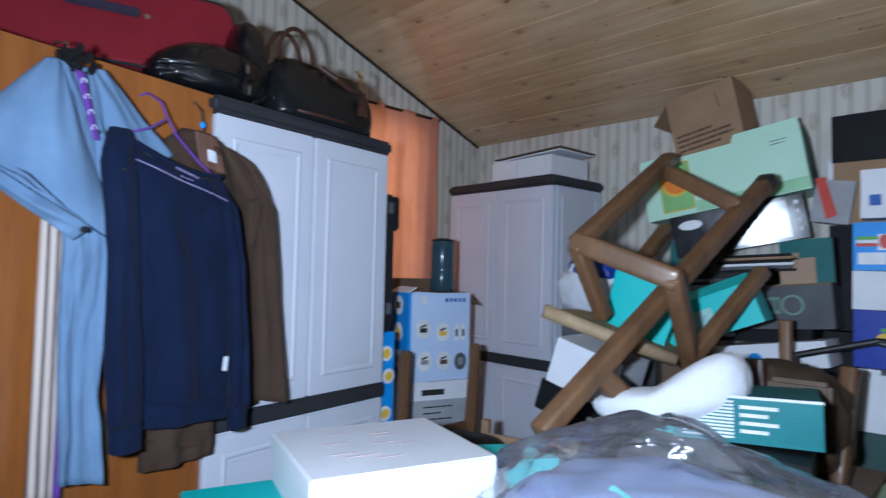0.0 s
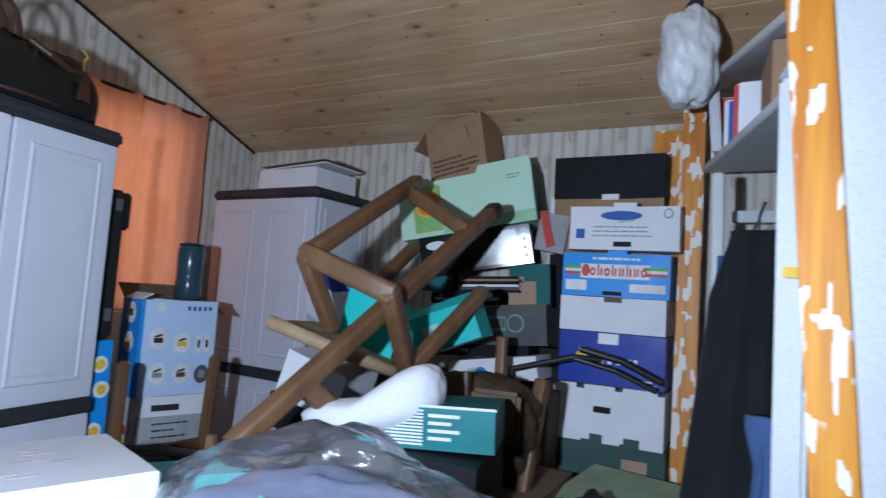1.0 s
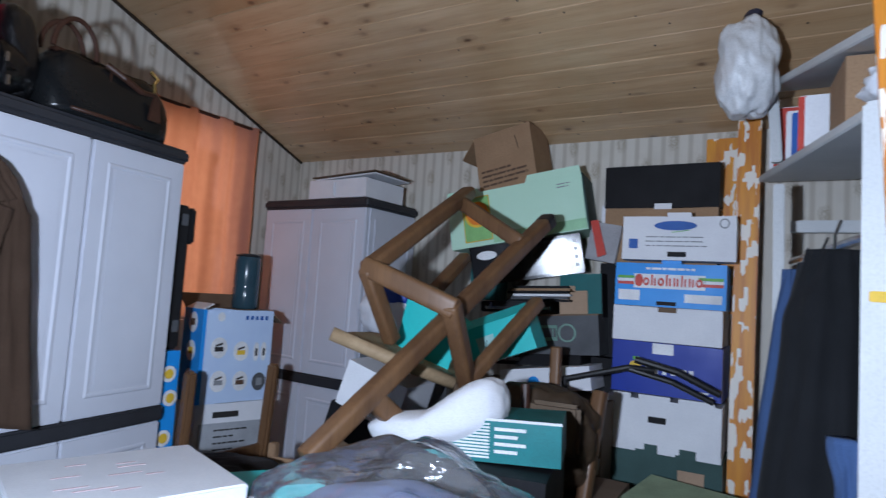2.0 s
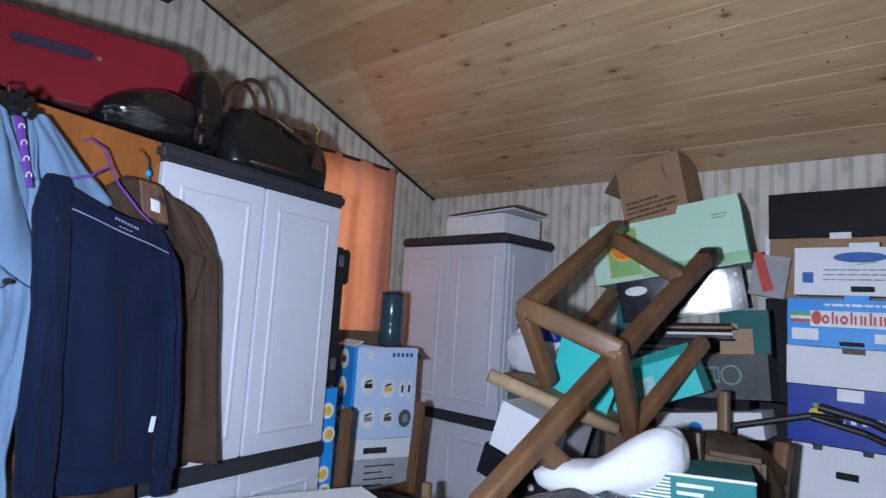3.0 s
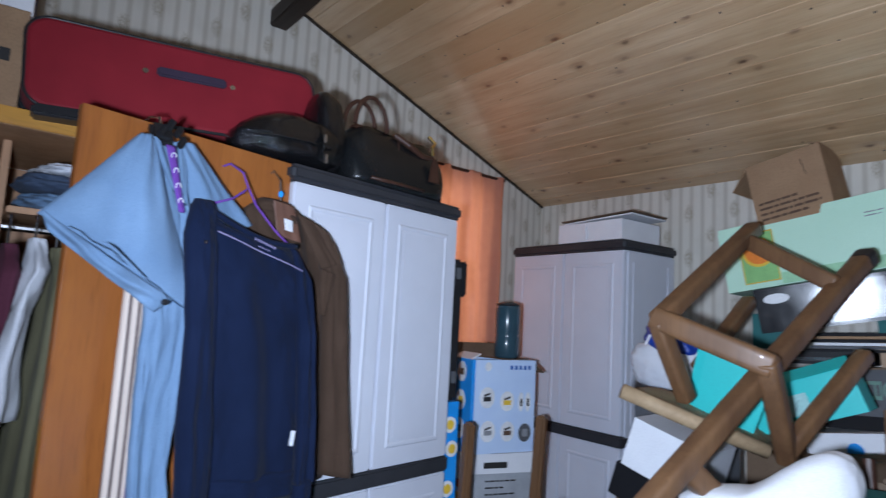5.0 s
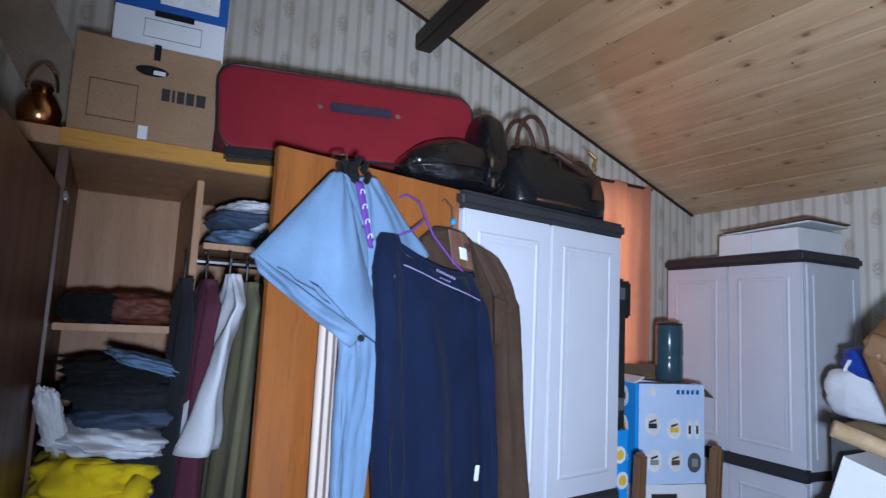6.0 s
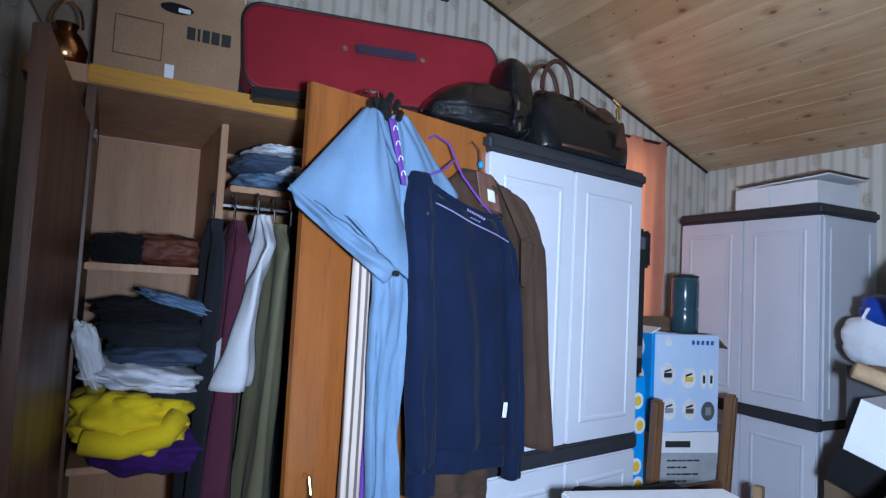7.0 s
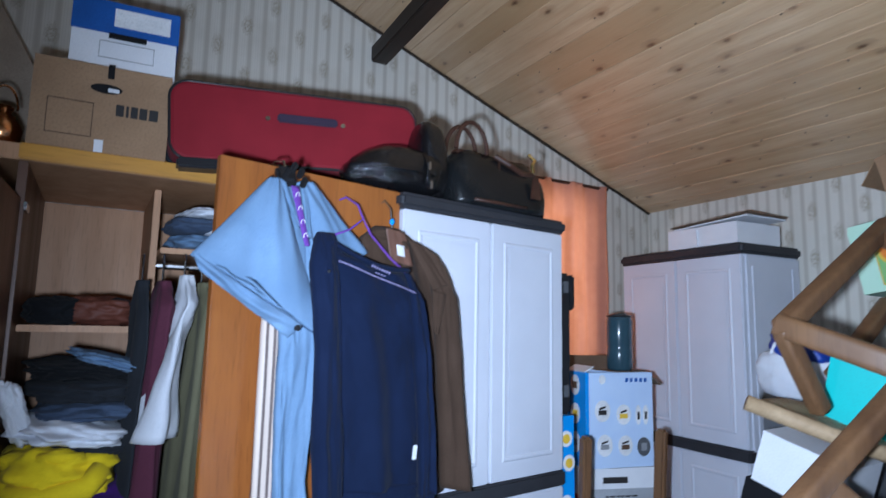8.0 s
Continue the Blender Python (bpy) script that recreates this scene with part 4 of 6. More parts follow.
def denim_shirt():
    g = on_door("denim_shirt", "light blue denim shirt on a hanger over the open wardrobe door", "shirt")
    part("front_panel", hung([(0.105, 1.565, 0.165, 1.565, 0.075), (0.112, 1.45, 0.19, 1.45, 0.085), (0.12, 1.30, 0.215, 1.30, 0.085), (0.122, 1.19, 0.226, 1.19, 0.085), (0.121, 1.05, 0.212, 1.05, 0.085), (0.124, 0.90, 0.20, 0.90, 0.085), (0.13, 0.74, 0.215, 0.72, 0.085)], 0.02, 1.1, 0.011, 1), DENIM, g, smooth=True)
    sl = part("sleeve", patch(at_door(0.076, 0.085, 1.564), at_door(0.108, 0.095, 1.555), at_door(-0.085, 0.10, 1.378), at_door(0.222, 0.125, 1.215), 0.016, 0.009, 2, 48, 48, bulge=-0.03), DENIM, g, "wide short sleeve spread sideways", smooth=True)
    part("cuff", patch(at_door(-0.084, 0.105, 1.388), at_door(0.155, 0.135, 1.245), at_door(-0.066, 0.10, 1.352), at_door(0.125, 0.125, 1.218), 0.022, 0.01, 3, 48, 12, bulge=-0.016), DENIM, sl, "turned-up frayed cuff", smooth=True)
    part("cuff_seam", tube([at_door(-0.05 + 0.2 * k / 12, 0.142 + 0.022 * math.sin(math.pi * k / 12), 1.359 - 0.118 * k / 12 + 0.003 * math.sin(k * 2.1)) for k in range(13)], 0.0012, 8), DENIM, sl, "raised frayed seam", smooth=True)
    part("button_tab", patch(at_door(0.0, 0.168, 1.338), at_door(0.02, 0.17, 1.33), at_door(0.07, 0.168, 1.285), at_door(0.085, 0.168, 1.278), 0.008, 0.002, 4, 8, 12), DENIM, sl, smooth=True)
    c = at_door(0.128, 0.155, 1.238)
    part("button", tube([c, c + DOOR_OUT * 0.007], 0.006, 12), BLACK_TRIM, sl)
    part("sleeve", patch(at_door(0.15, 0.075, 1.572), at_door(0.20, 0.07, 1.578), at_door(0.235, 0.08, 1.36), at_door(0.372, 0.06, 1.432), 0.02, 0.007, 5, 32, 32, bulge=-0.014), DENIM, g, "far sleeve folded back", smooth=True)
    part("collar", patch(at_door(0.09, 0.10, 1.57), at_door(0.112, 0.105, 1.56), at_door(0.135, 0.122, 1.47), at_door(0.145, 0.122, 1.46), 0.008, 0.002, 6), DENIM, g, smooth=True)
    part("collar", patch(at_door(0.158, 0.09, 1.56), at_door(0.178, 0.085, 1.562), at_door(0.165, 0.11, 1.46), at_door(0.182, 0.105, 1.44), 0.008, 0.002, 7), DENIM, g, smooth=True)
    tr = part("edging", patch(at_door(0.118, 0.118, 1.552), at_door(0.138, 0.116, 1.552), at_door(0.152, 0.132, 1.42), at_door(0.164, 0.13, 1.42), 0.006, 0.001, 6, 10, 16), PURPLE, g, "purple patterned edging inside the open front", smooth=True)
    for k in range(4):
        c = at_door(0.133 + 0.0065 * k, 0.124 + 0.003 * k, 1.53 - 0.03 * k)
        part("edging_loop", tube([c + DOOR_ALONG * (0.005 * math.cos(a)) + Vector((0, 0, 0.008 * math.sin(a))) for a in (0.5 * q for q in range(8))], 0.0011, 6), WHITE_CLOTH, tr)
    part("hanger_neck", bar(at_door(0.125, 0.085, 1.56), at_door(0.135, 0.05, 1.605), 0.045, 0.028, 0.008), BLACK_PLASTIC, g, "black plastic hanger")
    for k, q in enumerate(((0.112, 1.585), (0.128, 1.60), (0.146, 1.59), (0.155, 1.57))):
        part("hanger_clip", bar(at_door(q[0], 0.10, q[1] - 0.012), at_door(q[0] + 0.012, 0.095, q[1] + 0.012), 0.012, 0.014, 0.003), BLACK_PLASTIC, g)
    part("hanger_hook", tube([at_door(0.135, 0.06, 1.595), at_door(0.13, 0.055, 1.622), at_door(0.132, 0.01, 1.632), at_door(0.13, -0.018, 1.618)], 0.003, 8), CHROME, g)


denim_shirt()


def striped_shirt():
    g = on_door("striped_shirt", "beige striped shirt hanging under the denim shirt", "shirt")
    part("body", hung([(0.10, 1.45, 0.142, 1.45, 0.05), (0.10, 1.23, 0.142, 1.23, 0.05), (0.096, 0.9, 0.144, 0.9, 0.052), (0.094, 0.70, 0.146, 0.70, 0.05)], 0.014, 0.8, 0.003, 8, 48, 24), BEIGE_STRIPE, g, smooth=True)
    part("placket", hung([(0.141, 1.30, 0.152, 1.30, 0.066), (0.14, 1.0, 0.151, 1.0, 0.066), (0.138, 0.70, 0.15, 0.70, 0.066)], 0.006, 1, 0.001, 9, 16, 24), PURPLE, g, "purple placket", smooth=True)


striped_shirt()


def navy_sweater():
    g = on_door("navy_sweater", "navy blue knitted sweater on a thin purple hanger", "sweater")
    part("body", hung([(0.213, 1.448, 0.456, 1.388, 0.095), (0.201, 1.418, 0.476, 1.36, 0.10), (0.216, 1.32, 0.490, 1.29, 0.105), (0.243, 1.20, 0.502, 1.19, 0.105), (0.268, 1.0, 0.522, 1.0, 0.105), (0.282, 0.862, 0.534, 0.855, 0.105)], 0.03, 1.6, 0.011, 11, 96, 72, scoop=0.022), NAVY, g, smooth=True)
    part("hem", hung([(0.287, 0.872, 0.531, 0.865, 0.105), (0.291, 0.815, 0.529, 0.808, 0.105)], 0.036, 2.1, 0.005, 11, 96, 10), NAVY, g, "ribbed hem", smooth=True)
    sl = part("sleeve", hung([(0.201, 1.46, 0.247, 1.462, 0.10), (0.179, 1.41, 0.247, 1.41, 0.115), (0.175, 1.36, 0.247, 1.35, 0.125), (0.190, 1.2, 0.256, 1.2, 0.13), (0.194, 1.0, 0.273, 1.0, 0.13), (0.204, 0.84, 0.278, 0.84, 0.13)], 0.024, 1.0, 0.009, 12), NAVY, g, smooth=True)
    part("cuff", hung([(0.210, 0.85, 0.274, 0.85, 0.13), (0.212, 0.785, 0.272, 0.785, 0.13)], 0.028, 1.2, 0.003, 12, 48, 8), NAVY, sl, smooth=True)
    s2 = part("sleeve", hung([(0.456, 1.392, 0.479, 1.385, 0.095), (0.465, 1.32, 0.506, 1.31, 0.12), (0.479, 1.18, 0.522, 1.18, 0.135), (0.491, 1.0, 0.543, 1.0, 0.135), (0.494, 0.83, 0.549, 0.83, 0.135)], 0.02, 1.0, 0.008, 13), NAVY, g, smooth=True)
    part("cuff", hung([(0.498, 0.84, 0.545, 0.84, 0.135), (0.500, 0.775, 0.544, 0.775, 0.135)], 0.023, 1.0, 0.003, 13, 48, 8), NAVY, s2, smooth=True)
    part("neck_band", tube([at_door(0.213 + 0.265 * k / 14, 0.105 + 0.02 * math.sin(math.pi * k / 14), 1.452 - 0.06 * k / 14 - 0.026 * math.sin(math.pi * k / 14)) for k in range(15)], 0.007, 10), NAVY, g, "ribbed neck band", smooth=True)
    part("neck_piping", tube([at_door(0.236 + 0.235 * k / 10, 0.142 + 0.003 * math.sin(k), 1.393 - 0.062 * k / 10) for k in range(11)], 0.0016, 8), LILAC, g, "lilac piping below the neck")
    for i in range(8):
        c = at_door(0.330 + i * 0.0075, 0.1435, 1.3865 - i * 0.002)
        part("printed_mark", bar(c, c + Vector((0, 0, 0.0055)), 0.003, 0.003, 0), LILAC, g)
    for i in range(4):
        c = at_door(0.342 + i * 0.0085, 0.1435, 1.372 - i * 0.002)
        part("printed_mark", bar(c, c + Vector((0, 0, 0.0025)), 0.003, 0.004, 0), LILAC, g)
    c = at_door(0.201, 0.155, 1.365)
    part("pin", tube([c, c + DOOR_OUT * 0.004], 0.0035, 10), CHROME, g, "tiny bright pin")
    c = at_door(0.468, 0.158, 0.96)
    part("side_label", bar(c, c + Vector((0, 0, -0.034)) - DOOR_ALONG * 0.004, 0.004, 0.012, 0.001), WHITE_CLOTH, g, "white sewn side label")
    p = at_door(0.339, 0.085, 1.512)
    part("hanger_hook", tube([p, at_door(0.332, 0.07, 1.548), at_door(0.323, 0.03, 1.572), at_door(0.314, 0.0, 1.565)], 0.0026, 8), PURPLE, g, "purple wire hook")
    part("hanger_arm", tube([at_door(0.232, 0.10, 1.452), at_door(0.296, 0.09, 1.478), at_door(0.323, 0.087, 1.498), p, at_door(0.360, 0.09, 1.475), at_door(0.410, 0.105, 1.42), at_door(0.460, 0.11, 1.385)], 0.0026, 8), PURPLE, g, "purple wire arm", smooth=True)


navy_sweater()


def brown_jacket():
    g = on_door("brown_jacket", "dark brown wool jacket hanging on the wardrobe door", "jacket")
    part("body", hung([(0.409, 1.508, 0.479, 1.508, 0.04), (0.364, 1.475, 0.564, 1.462, 0.045), (0.354, 1.33, 0.629, 1.33, 0.045), (0.349, 1.1, 0.664, 1.1, 0.045), (0.344, 0.80, 0.679, 0.80, 0.045)], 0.028, 1.6, 0.010, 21, 88, 64), BROWN_CLOTH, g, smooth=True)
    part("sleeve", hung([(0.529, 1.475, 0.579, 1.455, 0.06), (0.569, 1.42, 0.624, 1.40, 0.075), (0.592, 1.33, 0.659, 1.325, 0.085), (0.609, 1.1, 0.692, 1.1, 0.085), (0.632, 0.82, 0.732, 0.80, 0.085)], 0.03, 1.2, 0.007, 22), BROWN_CLOTH, g, smooth=True)
    part("tail", hung([(0.309, 0.95, 0.499, 0.95, 0.06), (0.314, 0.80, 0.509, 0.80, 0.06), (0.324, 0.705, 0.504, 0.715, 0.06)], 0.028, 1.8, 0.008, 23), BROWN_CLOTH, g, "lower front of the jacket", smooth=True)
    part("lapel", patch(at_door(0.489, 0.085, 1.475), at_door(0.534, 0.085, 1.465), at_door(0.569, 0.098, 1.345), at_door(0.609, 0.11, 1.36), 0.01, 0.002, 24), BROWN_CLOTH, g, smooth=True)
    part("lapel_notch", patch(at_door(0.564, 0.10, 1.345), at_door(0.604, 0.112, 1.335), at_door(0.572, 0.1, 1.23), at_door(0.582, 0.105, 1.225), 0.01, 0.002, 25), BROWN_CLOTH, g, smooth=True)
    part("lining", patch(at_door(0.419, 0.075, 1.50), at_door(0.484, 0.072, 1.495), at_door(0.434, 0.082, 1.415), at_door(0.509, 0.082, 1.405), 0.006, 0.002, 25), surface("brown_lining", (0.17, 0.085, 0.06), rough=0.5), g, "reddish lining at the neck", smooth=True)
    part("neck_label", patch(at_door(0.444, 0.09, 1.458), at_door(0.469, 0.09, 1.455), at_door(0.447, 0.092, 1.43), at_door(0.472, 0.092, 1.427), 0.002, 0, 1, 4, 4), WHITE_CLOTH, g, "white label at the neck")
    part("hanger_hook", tube([at_door(0.459, 0.05, 1.505), at_door(0.456, 0.045, 1.56), at_door(0.454, 0.02, 1.585), at_door(0.452, -0.005, 1.575)], 0.003, 8), CHROME, g)
    bead = part("hanger_bead", lump(0.014, 0.014, 0.018, 0, 1, 1, 2.0, 8), SKY_CARD, g)
    bead.matrix_basis = Matrix.Translation(at_door(0.458, 0.05, 1.515))


brown_jacket()

# ---- clothes in the wardrobe ----


def hanging_garment(name, y, mat, z_top, z_bot, hw, hd, label, seed, x=-1.87, flare=1.6, pleat=4, lean=0.0):
    g = thing(name, pose(x, y, z_bot), label, name.split("_")[-1], "clothes on the rail")
    h = z_top - z_bot
    part("body", drape([((0.05, 0, h - 0.02), 0.03, 0.012), ((0.02, 0, h - 0.10), hw * 0.8, hd * 0.8), ((0, lean * 0.5, h * 0.5), hw, hd), ((0, lean, 0), hw, hd * flare)], (1, 0.05, 0), (-0.05, 1, 0), pleat, 0.012, seed), mat, g, smooth=True)
    part("hanger_hook", tube([(0.0, 0, h - 0.03), (0.0, 0, h + 0.02), (-0.02, 0, 1.425 - z_bot), (-0.045, 0, 1.422 - z_bot)], 0.003, 8), CHROME, g)
    return g


hanging_garment("navy_dress", -0.066, CHARCOAL, 1.37, 0.45, 0.13, 0.014, "dark navy dress on the wardrobe rail", 31, -1.76, 1.2, 3, -0.015)
hanging_garment("burgundy_dress", -0.018, BURGUNDY, 1.37, 0.5, 0.14, 0.03, "pleated burgundy dress on the wardrobe rail", 32, -1.745, 1.7, 9, -0.035)
hanging_garment("white_shirt", 0.03, WHITE_CLOTH, 1.385, 0.965, 0.15, 0.02, "white shirt on the wardrobe rail", 33, -1.70, 2.3, 4, -0.06)
hanging_garment("olive_coat", 0.078, OLIVE, 1.37, 0.42, 0.14, 0.03, "olive green coat on the wardrobe rail", 34, -1.735, 1.5, 4, -0.04)
hanging_garment("charcoal_coat", 0.125, CHARCOAL, 1.37, 0.42, 0.14, 0.026, "charcoal coat on the wardrobe rail", 35, -1.75, 1.3, 4)
hanging_garment("black_jacket", 0.22, BLACK_CLOTH, 1.37, 0.5, 0.16, 0.06, "black jacket on the wardrobe rail", 36, -1.85)


def folded(name, m, size, mat, label, seed, amp=0.17):
    g = tagged(part(name, lump(*size, amp, 3.0, seed, 3.0, 36), mat, None, smooth=True), label, name.split("_")[-1], "folded clothes")
    g.matrix_basis = m
    return g


SX = -1.87
folded("folded_shirt", pose(SX, 0.092, 1.448, 0, 0, 4), (0.26, 0.19, 0.045), DENIM, "folded pale blue shirt on the wardrobe's upper shelf", 1)
folded("folded_sweater", pose(SX, 0.087, 1.488, 0, 0, -5), (0.26, 0.19, 0.055), SLATE, "folded slate blue sweater in the upper stack", 2)
folded("folded_tee", pose(SX + 0.01, 0.10, 1.536, 0, 0, 8), (0.24, 0.15, 0.035), WHITE_CLOTH, "folded white top in the upper stack", 3)
folded("folded_scarf", pose(SX + 0.05, 0.125, 1.482, 0, 0, 8), (0.2, 0.09, 0.03), WHITE_CLOTH, "white scarf tucked into the upper stack", 4)
folded("dark_bag", pose(-1.87, -0.255, 1.232, 0, 0, 10), (0.16, 0.14, 0.075), BLACK_CLOTH, "black cloth bag on the wardrobe's middle shelf", 5)
folded("rust_handbag", pose(-1.87, -0.148, 1.232, 0, 0, -6), (0.17, 0.17, 0.078), RUST_CLOTH, "rust brown leather handbag on the middle shelf", 6)
hnd = part("handle", tube(arc((0.06, 0.04, 0.04), 0.035, 0.03, -60, 200, axis=(0, 1, 0)), 0.005), BLACK_CLOTH, bpy.data.objects["rust_handbag"])

PX, PY = -1.83, -0.185
folded("purple_blouse", pose(PX + 0.02, PY + 0.03, 0.763, 0, 0, 4), (0.36, 0.26, 0.1), DEEP_PURPLE, "deep purple blouse at the bottom of the clothes pile", 11)
folded("yellow_sweater", pose(PX + 0.08, PY - 0.03, 0.841, 0, 6, 0), (0.33, 0.23, 0.12), YELLOW_CLOTH, "bright yellow sweater in the clothes pile", 12, 0.24)
folded("black_trousers", pose(PX, PY + 0.03, 0.918, 0, 0, 3), (0.36, 0.25, 0.05), CHARCOAL, "folded black trousers in the clothes pile", 13)
folded("white_trousers", pose(PX + 0.05, PY - 0.02, 0.951, -8, 0, 8), (0.36, 0.25, 0.06), WHITE_CLOTH, "folded white trousers in the clothes pile", 14, 0.22)
folded("grey_jeans", pose(PX, PY + 0.035, 1.001, 0, 0, 0), (0.36, 0.25, 0.05), SLATE, "folded dark grey jeans in the clothes pile", 15)
folded("charcoal_trousers", pose(PX, PY + 0.01, 1.044, 0, 0, 4), (0.36, 0.25, 0.06), CHARCOAL, "folded charcoal trousers in the clothes pile", 16)
folded("white_sleeve_top", pose(PX + 0.14, PY - 0.10, 0.965, 18, 24, 10), (0.05, 0.045, 0.16), WHITE_CLOTH, "white sleeve of a top hanging out of the pile", 17, 0.22)
folded("black_shirt", pose(PX, PY, 1.096, 0, 0, 8), (0.34, 0.23, 0.055), BLACK_CLOTH, "folded black shirt in the clothes pile", 18, 0.25)
folded("pale_blouse", pose(PX + 0.07, PY + 0.06, 1.131, -14, 4, 12), (0.20, 0.17, 0.03), DENIM, "pale blue and yellow blouse on top of the pile", 19, 0.25)

ys = bpy.data.objects["yellow_sweater"]
part("sleeve", tube([(0.13, 0.09, 0.08), (0.16, 0.06, 0.05), (0.165, -0.02, 0.035), (0.15, -0.09, 0.045)], 0.026, 14), YELLOW_CLOTH, ys, smooth=True)
part("collar", tube([(0.10, -0.04, 0.108), (0.13, 0.0, 0.112), (0.11, 0.05, 0.106)], 0.012, 10), YELLOW_CLOTH, ys, smooth=True)

# ---- by the window ----


def appliance_box():
    b = thing("appliance_box", pose(-1.735, 1.65, 0.722, 0, 0, 78) @ Matrix.Diagonal((0.84, 0.84, 1.0, 1.0)), "pale blue appliance box with round pictures and open flaps", "box")
    W, D2, H = 0.36, 0.19, 0.362
    part("carton", open_box(W, D2, H), PALE_CARD, b)
    part("side_panel", block(-W / 2 - 0.003, -W / 2, 0.0, D2, 0.0, H, 0), SKY_CARD, b, "bright blue side panel")
    part("blue_strip", plate(-W / 2, -W / 2 + 0.014, 0.0, H, -0.0005), SKY_CARD, b)
    rnd = random.Random(3)
    for x, z, r, ink in ((-0.095, 0.215, 0.041, BLACK_INK), (0.018, 0.2, 0.039, YELLOW_INK), (-0.085, 0.085, 0.041, GREY_INK), (0.025, 0.082, 0.039, BROWN_INK)):
        d = part("round_picture", disc(x, z, -0.001, r, 28), WHITE_INK, b, "round white picture")
        part("picture", plate(x - 0.022, x + 0.02, z - 0.014, z + 0.004, -0.0035), ink, d)
        part("picture", bar((x - 0.018, -0.0035, z + 0.008), (x + 0.016, -0.0035, z + 0.016), 0.002, 0.007, 0), BLACK_INK, d)
    for x in (0.098, 0.138):
        d = part("round_picture", disc(x, 0.197, -0.001, 0.016, 20, rz=0.038), WHITE_INK, b, "tall oval white picture")
        part("picture", plate(x - 0.006, x + 0.006, 0.18, 0.21, -0.0035), BLACK_INK, d)
    d = part("round_picture", disc(0.125, 0.075, -0.001, 0.036, 28), GREY_CARD, b, "dark round picture")
    part("picture", plate(0.11, 0.14, 0.06, 0.09, -0.0035), GREY_INK, d)
    part("round_label", disc(-0.095, 0.335, -0.001, 0.018), WHITE_INK, b)
    for i in range(5):
        part("icon", plate(0.03 + i * 0.026, 0.044 + i * 0.026, 0.325, 0.341, -0.001), BLUE_INK, b)
    for i, z in enumerate((0.31, 0.20, 0.09)):
        bm = disc(0, 0, 0, 0.04, thick=0.002)
        for v in bm.verts:
            v.co = Vector((-W / 2 - 0.0035 + v.co.y * 1.0, 0.09 + v.co.x, z + v.co.z))
        dd = part("round_picture", bm, WHITE_INK, b)
        part("picture", block(-W / 2 - 0.007, -W / 2 - 0.004, 0.07, 0.11, z - 0.013, z + 0.013, 0), (BROWN_INK, YELLOW_INK, GREY_INK)[i], dd)
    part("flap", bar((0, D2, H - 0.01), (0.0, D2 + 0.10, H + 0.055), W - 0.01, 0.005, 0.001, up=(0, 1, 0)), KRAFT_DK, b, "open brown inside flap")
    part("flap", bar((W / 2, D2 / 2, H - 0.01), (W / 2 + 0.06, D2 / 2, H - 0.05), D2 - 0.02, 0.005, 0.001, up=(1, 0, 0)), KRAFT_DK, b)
    part("flap", bar((-W / 2, D2 / 2, H), (-W / 2 + 0.05, D2 / 2, H + 0.022), D2 - 0.02, 0.005, 0.001, up=(1, 0, 0)), WHITE_CARD, b, "folded white flap")


appliance_box()


def paper_box():
    b = thing("label_box", pose(-1.735, 1.65, 0.31, 0, 0, 72) @ Matrix.Diagonal((0.86, 0.8, 1.0, 1.0)), "white carton with a grey printed label under the appliance box", "box")
    part("carton", soft_box(0.34, 0.24, 0.41, seed=8), WHITE_CARD, b)
    part("label", plate(-0.15, 0.16, 0.03, 0.335, -0.003), surface("pale_grey_print", (0.40, 0.42, 0.45), rough=0.6, bump=0.05), b, "pale grey printed label sheet")
    part("heading", plate(-0.09, 0.03, 0.355, 0.378, -0.003), BLACK_INK, b)
    part("printed_text", lines_of(-0.08, 0.10, 0.31, 4, 0.025, 0.006, -0.0048, 4, 0.6), BLACK_INK, b)
    part("yellow_patch", block(-0.1735, -0.17, 0.05, 0.12, 0.2, 0.25, 0), YELLOW_INK, b)
    part("red_patch", block(-0.1735, -0.17, 0.05, 0.12, 0.27, 0.3, 0), RED_INK, b)
    s = thing("storage_crate", pose(-1.915, 1.673, 0.0), "dark wooden crate under the boxes by the window", "crate")
    part("crate_body", block(-0.2, 0.19, -0.22, 0.24, 0, 0.31, 0.006), WARD_DARK, s)


paper_box()


